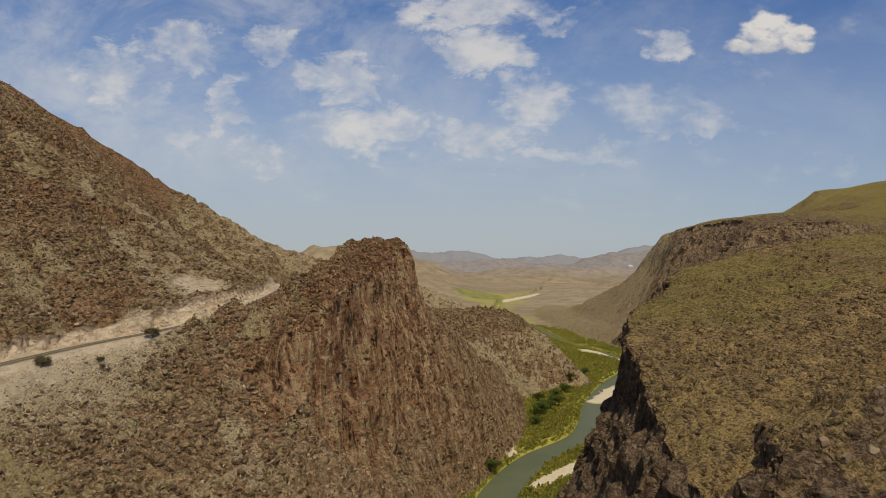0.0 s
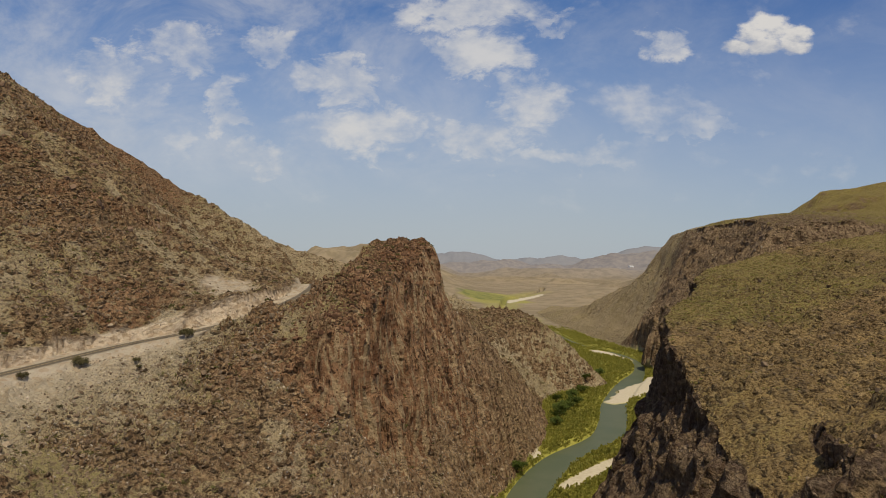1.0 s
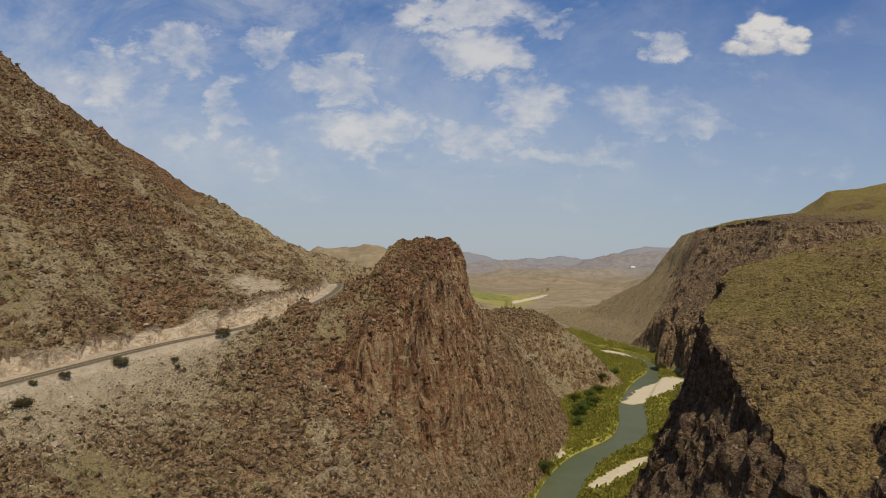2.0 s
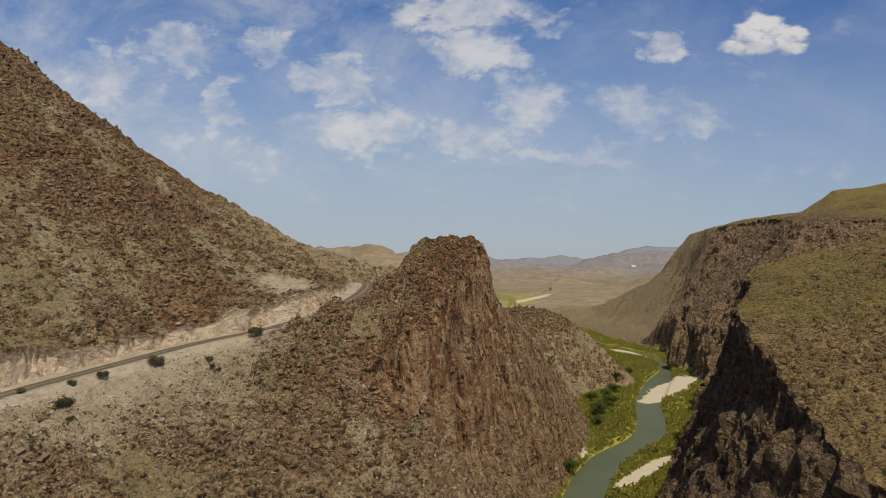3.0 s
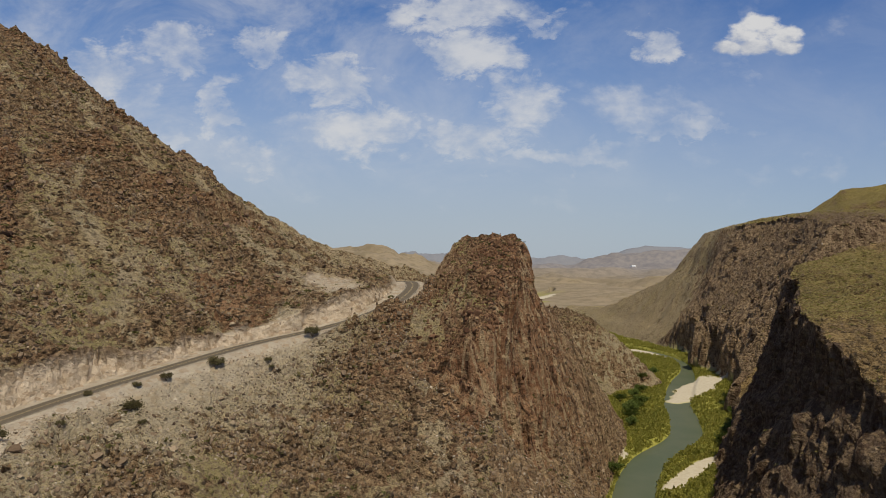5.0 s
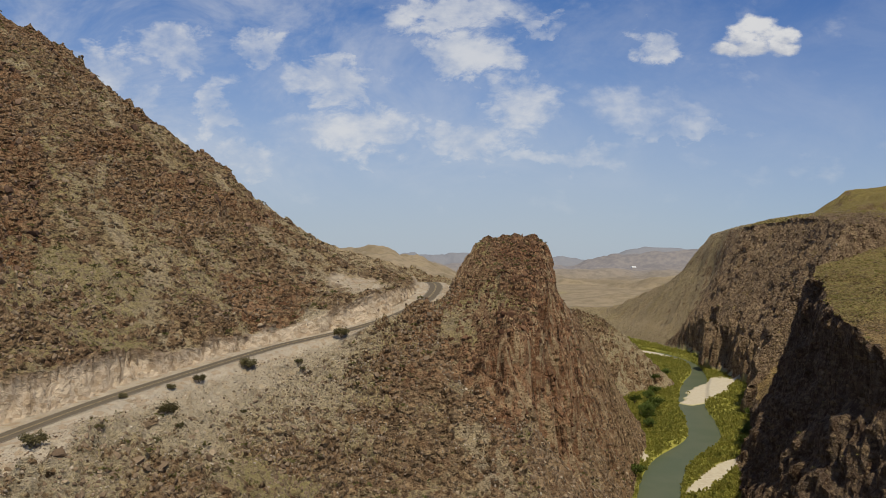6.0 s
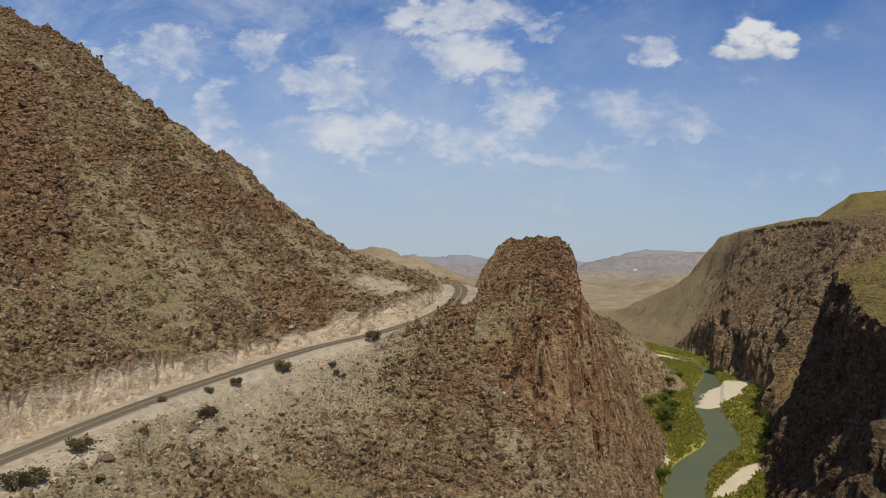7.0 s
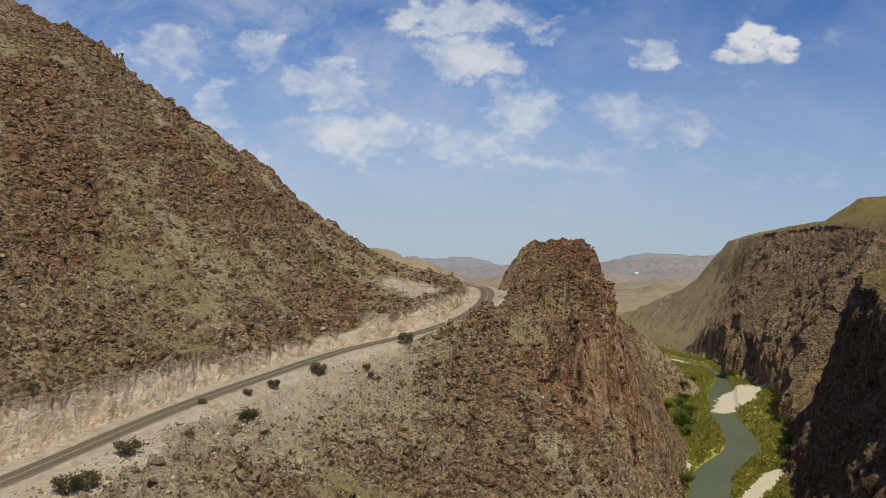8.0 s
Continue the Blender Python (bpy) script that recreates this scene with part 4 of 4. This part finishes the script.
def leaf_material(name, a, b, c):
    m, k = material(name)
    geo = k.n("ShaderNodeNewGeometry")
    isl = geo.outputs["Random Per Island"]
    f = k.noise(geo.outputs["Position"], 0.25, 3.0)
    col = k.mix(isl, a, b)
    col = k.mix(k.ramp(f, 0.42, 0.65), col, c)
    sh = k.n("ShaderNodeBsdfPrincipled", Base_Color=col, Roughness=0.75)
    sh.inputs["Specular IOR Level"].default_value = 0.15
    glow = k.n("ShaderNodeBsdfTranslucent", Color=col)
    mixed = k.n("ShaderNodeMixShader", i0=0.42, i1=sh.outputs[0], i2=glow.outputs[0])
    k.n("ShaderNodeOutputMaterial", Surface=mixed.outputs[0])
    return m


STONE = stone_material("brown_stone", (0.10, 0.066, 0.042, 1), (0.2, 0.142, 0.092, 1), (0.36, 0.28, 0.185, 1))
TAN_STONE = stone_material("tan_stone", (0.17, 0.128, 0.088, 1), (0.35, 0.285, 0.21, 1), (0.58, 0.5, 0.39, 1))
RED_STONE = stone_material("red_stone", (0.075, 0.036, 0.02, 1), (0.15, 0.082, 0.046, 1), (0.24, 0.15, 0.09, 1))
BROWN_BLOCK = stone_material("red_brown_block", (0.09, 0.054, 0.036, 1), (0.18, 0.115, 0.075, 1), (0.3, 0.21, 0.14, 1))
SCRUB = leaf_material("scrub_leaves", (0.1, 0.095, 0.033, 1), (0.16, 0.145, 0.05, 1), (0.18, 0.15, 0.06, 1))
GRASS = leaf_material("dry_grass", (0.2, 0.17, 0.06, 1), (0.27, 0.22, 0.085, 1), (0.22, 0.2, 0.055, 1))
CANE = leaf_material("river_cane", (0.27, 0.255, 0.05, 1), (0.34, 0.31, 0.07, 1), (0.235, 0.235, 0.045, 1))
WILLOW = leaf_material("dark_leaves", (0.06, 0.085, 0.018, 1), (0.11, 0.135, 0.028, 1), (0.085, 0.115, 0.022, 1))
BARK = plain("bark", (0.1, 0.078, 0.055, 1), (0.16, 0.125, 0.09, 1), 6.0)


def tuft(seed, n, spread, rise, leaf, upright=0.3):
    """A loose dome of small leafy sprays, about 1 m across."""
    r = random.Random(seed)
    vs, fs = [], []
    for _ in range(n):
        a, q = r.uniform(0, 2 * math.pi), math.sqrt(r.random())
        e = r.random()
        p = Vector((math.cos(a) * q * spread, math.sin(a) * q * spread, rise * e * math.sqrt(max(0.05, 1 - q * q * 0.8))))
        out = Vector((math.cos(a) * q, math.sin(a) * q, upright + e)).normalized()
        t = out.cross(Vector((r.uniform(-1, 1), r.uniform(-1, 1), r.uniform(-1, 1)))).normalized()
        w = leaf * r.uniform(0.6, 1.3)
        o = len(vs)
        vs += [p - t * w * 0.5 - out * w * 0.3, p + t * w * 0.5 - out * w * 0.2, p + t * w * 0.3 + out * w * 0.9, p - t * w * 0.35 + out * w * 0.7]
        fs += [(o, o + 1, o + 2), (o, o + 2, o + 3)]
    return np.array([tuple(v) for v in vs]), np.array(fs)


def sizes_of(n, lo, hi, power=2.4):
    u = rng.random(n)
    return lo + (hi - lo) * u ** power


stones = [arrays(rock_shape(100 + i)) for i in range(14)]
tufts = [tuft(200 + i, 13, 0.5, 0.6, 0.34) for i in range(8)]
reeds = [tuft(240 + i, 14, 0.5, 1.0, 0.36, 1.2) for i in range(6)]

free = ease(road_d, 6.5, 13) * (1 - 0.85 * cut) * (1 - np.where(region == 5, 0.8, 0.55) * pale)
thick = (0.06 + patch ** 1.5) * free
lee = np.roll(patch, 37, 0)
for who, reg, n, mat, lo, hi in ((mountain, (1,), 15000, STONE, 0.8, 2.6), (talus, (5,), 14000, STONE, 0.6, 2.2), (butte, (2,), 5000, RED_STONE, 0.7, 2.6), (mesa, (3,), 2600, STONE, 0.5, 1.5), (far_mesa, (6,), 1800, TAN_STONE, 0.8, 3.0), (hills, (4,), 1500, TAN_STONE, 0.7, 2.2)):
    strew("rubble", stones, pick(n, thick * (1 - 0.5 * steep), reg), sizes_of(n, lo, hi, 2.0), 0.6, 0.1, mat, "brown angular rubble", "rubble", parent=who)
n = 9500
strew("gravel", stones, pick(n, ease(road_d, 6.8, 9) * (cut + 0.6 * pale) * (0.3 + patch), (5,), 0, 420), sizes_of(n, 0.35, 1.4, 2.4), 0.6, 0.05, TAN_STONE, "pale loose stones", "rubble", parent=talus)
n = 10000
strew("desert_scrub", tufts, pick(n, (0.35 + lee) * free * (1 - 0.8 * steep), (1, 2, 4, 5)), sizes_of(n, 0.7, 2.3), 0.65, 0.05, SCRUB, "olive-brown low desert shrubs dotting the stony slopes", "shrubs", 0.25)
n = 7500
strew("bunch_grass", tufts, pick(n, (0.15 + grassy) * (1 - 0.9 * steep), (3, 6)), sizes_of(n, 0.8, 2.0), 0.5, 0.05, GRASS, "yellow-green bunch grass and low scrub on the tableland", "grass", 0.25)
wet = green * (1 - sand) * (Z > WATER + 0.5) * ease(Y, 240, 300)
n = 14000
strew("river_cane", reeds, pick(n, wet * (0.25 + ease(fbm(X, Y, 22, 2, 77), -0.3, 0.4)), (0,), 0, 1150, 1.0), sizes_of(n, 1.2, 3.0, 1.6), 0.75, 0.05, CANE, "bright yellow-green cane and willow thickets along the river", "reeds", 0.2)


# ---- stones and bushes that stand out singly ----
def ground_z(x, y):
    i, j = np.abs(gy - y).argmin(), np.abs(gx - x).argmin()
    return float(Z[max(i - 1, 0):i + 2, max(j - 1, 0):j + 2].mean())


def part(name, me, mat, parent, label=""):
    if isinstance(me, bmesh.types.BMesh):
        data = bpy.data.meshes.new(name)
        me.to_mesh(data)
        me.free()
        me = data
    me.materials.clear()
    me.materials.append(mat)
    ob = new(name, me)
    ob.parent = parent
    return tagged(ob, label)


def block_shape(seed):
    """A split block of rock with flat faces and broken corners, about 1 m across."""
    bm = bmesh.new()
    bmesh.ops.create_icosphere(bm, subdivisions=2, radius=0.62)
    r = random.Random(seed)
    cuts = []
    for axis in (Vector((1, 0, 0)), Vector((0, 1, 0)), Vector((0, 0, 1))):
        for sign in (-1, 1):
            lean = Vector((r.uniform(-0.28, 0.28), r.uniform(-0.28, 0.28), r.uniform(-0.28, 0.28)))
            cuts.append(((axis * sign + lean).normalized(), r.uniform(0.26, 0.46)))
    cuts += [(Vector((r.uniform(-1, 1), r.uniform(-1, 1), r.uniform(-1, 1))).normalized(), r.uniform(0.3, 0.48)) for _ in range(4)]
    for v in bm.verts:
        v.co *= r.uniform(0.94, 1.06)
        for nrm, lim in cuts:
            over = v.co.dot(nrm) - lim
            if over > 0:
                v.co -= nrm * over
    return bm


def boulders():
    """The largest single blocks on the slopes, each a part of its slope."""
    bare_rock = np.clip(crag, 0, 1) * (region == 1)
    for who, reg, n, mat, lo, hi, weight in ((mountain, (1,), 300, BROWN_BLOCK, 1.4, 3.8, (0.03 * thick + 0.4 * bare_rock + outcrop) * free), (talus, (5,), 240, STONE, 1.0, 2.6, thick * thick), (butte, (2,), 160, RED_STONE, 1.4, 3.2, thick * thick), (mesa, (3,), 110, STONE, 1.0, 2.8, 0.05 * thick + brink)):
        meshes = []
        for i in range(8):
            me = bpy.data.meshes.new("boulder")
            bm = block_shape(300 + i)
            bm.to_mesh(me)
            bm.free()
            me.materials.append(mat)
            meshes.append(me)
        for p, s in zip(pick(n, weight * (1 - 0.6 * steep), reg, 0, 480, 1.0), sizes_of(n, lo, hi)):
            ob = new("boulder", meshes[int(rng.integers(8))])
            ob.parent = who
            x, y, z = flat_coords[p]
            q = Euler([float(v) for v in rng.uniform(-0.35, 0.35, 2)] + [float(rng.uniform(0, 6.28))]).to_matrix().to_4x4()
            ob.matrix_basis = Matrix.Translation((x, y, z + 0.12 * s)) @ q @ Matrix.Diagonal((s, s * 0.85, s * float(rng.uniform(0.6, 1.05)), 1))


boulders()


def twig(bm, a, b, r0, r1, sides=6):
    axis = (b - a)
    q = axis.to_track_quat("Z", "Y").to_matrix()
    rings = []
    for p, r in ((a, r0), (b, r1)):
        rings.append([bm.verts.new(p + q @ Vector((math.cos(i / sides * 6.2832) * r, math.sin(i / sides * 6.2832) * r, 0))) for i in range(sides)])
    for i in range(sides):
        bm.faces.new((rings[0][i], rings[0][(i + 1) % sides], rings[1][(i + 1) % sides], rings[1][i]))


def bush_parts(seed, n_stems, n_leaves, leaf):
    """Stems and leaf sprays of a bush 1 m across and about 0.8 m high."""
    r = random.Random(seed)
    stems, tips = bmesh.new(), []
    for i in range(n_stems):
        a = i / n_stems * 6.2832 + r.uniform(-0.4, 0.4)
        k1 = Vector((math.cos(a) * 0.16, math.sin(a) * 0.16, r.uniform(0.2, 0.35)))
        twig(stems, Vector((0, 0, -0.08)), k1, 0.022, 0.014, 5)
        for j in range(3):
            b = a + r.uniform(-0.9, 0.9)
            k2 = k1 + Vector((math.cos(b) * r.uniform(0.1, 0.32), math.sin(b) * r.uniform(0.1, 0.32), r.uniform(0.05, 0.4)))
            twig(stems, k1, k2, 0.012, 0.005, 4)
            tips.append(k2)
    vs, fs = [], []
    for i in range(n_leaves):
        c = r.choice(tips)
        p = c + Vector((r.gauss(0, 0.11), r.gauss(0, 0.11), r.gauss(0, 0.09)))
        u = Vector((r.uniform(-1, 1), r.uniform(-1, 1), r.uniform(-0.6, 1))).normalized()
        t = u.orthogonal().normalized()
        w = leaf * r.uniform(0.6, 1.4)
        o = len(vs)
        vs += [p - t * w * 0.4, p + t * w * 0.4, p + u * w]
        fs.append((o, o + 1, o + 2))
    leaves = mesh_from("foliage", np.array([tuple(v) for v in vs]), np.array(fs), SCRUB)
    return stems, leaves


def make_bush(seed, label, category, group, mat, stem_name="stem", crown_name="foliage", name="bush"):
    ob = tagged(new(name), label, category, group)
    stems, leaves = bush_parts(seed, 9, 1000, 0.10)
    part(stem_name, stems, BARK, ob)
    part(crown_name, leaves, mat, ob)
    return ob


ROADSIDE = ((-105.5, 267.5, 4.6), (-130.6, 240.6, 4.4), (-142.8, 207.0, 4.6), (-140.4, 224.6, 3.0), (-154.4, 206.8, 2.0), (-159.0, 172.7, 4.4), (-163.0, 155.6, 4.6), (-160.6, 157.8, 4.2), (-139.8, 190.4, 2.4), (-117.3, 251.9, 2.2), (-134.5, 214.0, 1.8), (-91.5, 272.5, 3.0), (-115.8, 250.4, 1.6), (-137.0, 199.0, 2.2), (-127.0, 220.5, 1.7), (-150.5, 184.5, 2.0), (-145.6, 216.8, 2.2))
CREOSOTE = leaf_material("creosote_leaves", (0.1, 0.086, 0.038, 1), (0.15, 0.128, 0.06, 1), (0.13, 0.108, 0.052, 1))
bushes = [make_bush(400 + i, "rounded dark green creosote bush on the pale roadside slope", "bush", "bushes beside the road", CREOSOTE) for i in range(3)]
for i, (x, y, s) in enumerate(ROADSIDE):
    m = Matrix.Translation((x, y, ground_z(x, y) - 0.1)) @ Matrix.Rotation(i * 1.7, 4, "Z")
    ob = bushes[i] if i < 3 else copy_thing(bushes[i % 3], m)
    ob.matrix_basis = m @ Matrix.Diagonal((s, s, s * 0.85, 1))

TREES = ((66, 500, 9), (72, 512, 8), (62, 482, 8), (58, 466, 6.5), (80, 526, 8.5), (70, 540, 7), (84, 556, 7.5), (96, 582, 7), (104, 604, 6), (121, 633, 7), (24, 372, 6.5), (88, 398, 6), (112, 448, 6.5), (128, 480, 7), (140, 512, 7), (150, 530, 6.5), (160, 556, 6), (96, 414, 5.5), (104, 432, 6))


def make_tree(seed):
    ob = tagged(new("willow_tree"), "dark green bushy willow tree on the river bank", "tree", "trees along the river")
    r = random.Random(seed)
    wood, tips = bmesh.new(), []
    twig(wood, Vector((0, 0, -0.05)), Vector((0.02, 0, 0.3)), 0.045, 0.034, 8)
    for i in range(6):
        a = i * 1.047 + r.uniform(-0.4, 0.4)
        k1 = Vector((math.cos(a) * r.uniform(0.12, 0.3), math.sin(a) * r.uniform(0.12, 0.3), r.uniform(0.45, 0.72)))
        twig(wood, Vector((0.02, 0, r.uniform(0.2, 0.3))), k1, 0.024, 0.011, 6)
        for j in range(4):
            k2 = k1 + Vector((r.uniform(-0.2, 0.2), r.uniform(-0.2, 0.2), r.uniform(0.0, 0.26)))
            twig(wood, k1, k2, 0.01, 0.004, 4)
            tips.append(k2)
    vs, fs = [], []
    for i in range(1300):
        p = r.choice(tips) + Vector((r.gauss(0, 0.09), r.gauss(0, 0.09), r.gauss(-0.02, 0.09)))
        u = Vector((r.uniform(-1, 1), r.uniform(-1, 1), r.uniform(-0.8, 0.8))).normalized()
        t = u.orthogonal().normalized()
        w = 0.075 * r.uniform(0.6, 1.3)
        o = len(vs)
        vs += [p - t * w * 0.5, p + t * w * 0.5, p + u * w]
        fs.append((o, o + 1, o + 2))
    part("trunk", wood, BARK, ob, "rough brown bark")
    part("crown", mesh_from("crown", np.array([tuple(v) for v in vs]), np.array(fs), WILLOW), WILLOW, ob)
    return ob


trees = [make_tree(500 + i) for i in range(3)]
for i, (x, y, s) in enumerate(TREES):
    m = Matrix.Translation((x, y, ground_z(x, y) - 0.2)) @ Matrix.Rotation(i * 2.1, 4, "Z")
    ob = trees[i] if i < 3 else copy_thing(trees[i % 3], m)
    ob.matrix_basis = m @ Matrix.Diagonal((s * 1.25, s * 1.25, s, 1))


def pinnacle():
    """A leaning rock spire on the mountain's crest."""
    bm = rock_shape(611, 3, 0.08)
    for v in bm.verts:
        v.co.x += 0.12 * math.sin(v.co.z * 5) * 0.5
        v.co *= 1 + 0.12 * noise.noise(v.co * 5)
    me = bpy.data.meshes.new("rock_spire")
    bm.to_mesh(me)
    bm.free()
    me.materials.append(RED_STONE)
    ob = tagged(new("rock_spire", me), "dark narrow rock spire standing on the mountain crest", "rock")
    ob.matrix_basis = Matrix.Translation((-186, 391, ground_z(-186, 391) + 1.6)) @ Matrix.Rotation(0.15, 4, "Y") @ Matrix.Diagonal((5.0, 5.0, 8.5, 1))


pinnacle()

def loose_block(i, x, y, s):
    """A single dark block lying on the pale slope."""
    me = bpy.data.meshes.new("boulder")
    bm = rock_shape(700 + i, 3, 0.06)
    for v in bm.verts:
        v.co *= 1 + 0.16 * noise.noise(v.co * 4 + Vector((i, 0, 0)))
    bm.to_mesh(me)
    bm.free()
    me.materials.append(STONE)
    ob = tagged(new("boulder", me), "dark brown angular boulder on the pale slope below the road", "boulder", "boulders below the road")
    ob.matrix_basis = Matrix.Translation((x, y, ground_z(x, y) + 0.22 * s)) @ Matrix.Rotation(i * 1.3, 4, "Z") @ Matrix.Diagonal((s * 1.3, s, s * 0.8, 1))


for i, (x, y, s) in enumerate(((-143, 180, 3.4), (-140.5, 181.5, 2.8), (-138, 179.5, 2.4), (-146, 178, 2.2), (-135.5, 183, 2.6), (-150, 166, 2.8), (-128, 196, 2.4), (-126, 204, 2.0), (-118, 213, 2.2), (-133, 190, 1.8))):
    loose_block(i, x, y, s)

WHITE = plain("white_paint", (0.82, 0.81, 0.78, 1), (0.7, 0.69, 0.66, 1), 0.3)
TIN = plain("tin_roof", (0.62, 0.62, 0.62, 1), (0.5, 0.5, 0.5, 1), 0.3)


def box(bm, lo, hi):
    vs = [bm.verts.new((x, y, z)) for z in (lo[2], hi[2]) for y in (lo[1], hi[1]) for x in (lo[0], hi[0])]
    for f in ((0, 2, 3, 1), (4, 5, 7, 6), (0, 1, 5, 4), (1, 3, 7, 5), (3, 2, 6, 7), (2, 0, 4, 6)):
        bm.faces.new([vs[i] for i in f])


def farm_building(length, depth, height):
    """A long white shed with a low gable roof."""
    ob = tagged(new("farm_building"), "long low white building far off in the valley", "building", "white buildings in the valley")
    bm = bmesh.new()
    box(bm, (-length / 2, -depth / 2, -2), (length / 2, depth / 2, height))
    part("wall", bm, WHITE, ob)
    bm = bmesh.new()
    e, h = 0.8, height + depth * 0.22
    v = [bm.verts.new(p) for p in ((-length / 2 - e, -depth / 2 - e, height), (length / 2 + e, -depth / 2 - e, height), (length / 2 + e, 0, h), (-length / 2 - e, 0, h), (-length / 2 - e, depth / 2 + e, height), (length / 2 + e, depth / 2 + e, height))]
    for f in ((0, 1, 2, 3), (3, 2, 5, 4), (0, 3, 4), (1, 5, 2), (0, 4, 5, 1)):
        bm.faces.new([v[i] for i in f])
    part("roof", bm, TIN, ob, "pale sheet-metal roof")
    return ob


sheds = [farm_building(26, 14, 6), farm_building(40, 12, 5)]
for i, (x, y, k) in enumerate(((425, 3880, 0), (388, 3905, 1), (930, 3900, 0), (985, 3880, 0), (870, 3850, 1), (960, 3930, 1))):
    m = Matrix.Translation((x, y, ground_z(x, y))) @ Matrix.Rotation(0.15 * i, 4, "Z")
    if i < 2:
        sheds[i].matrix_basis = m
    else:
        copy_thing(sheds[k], m)
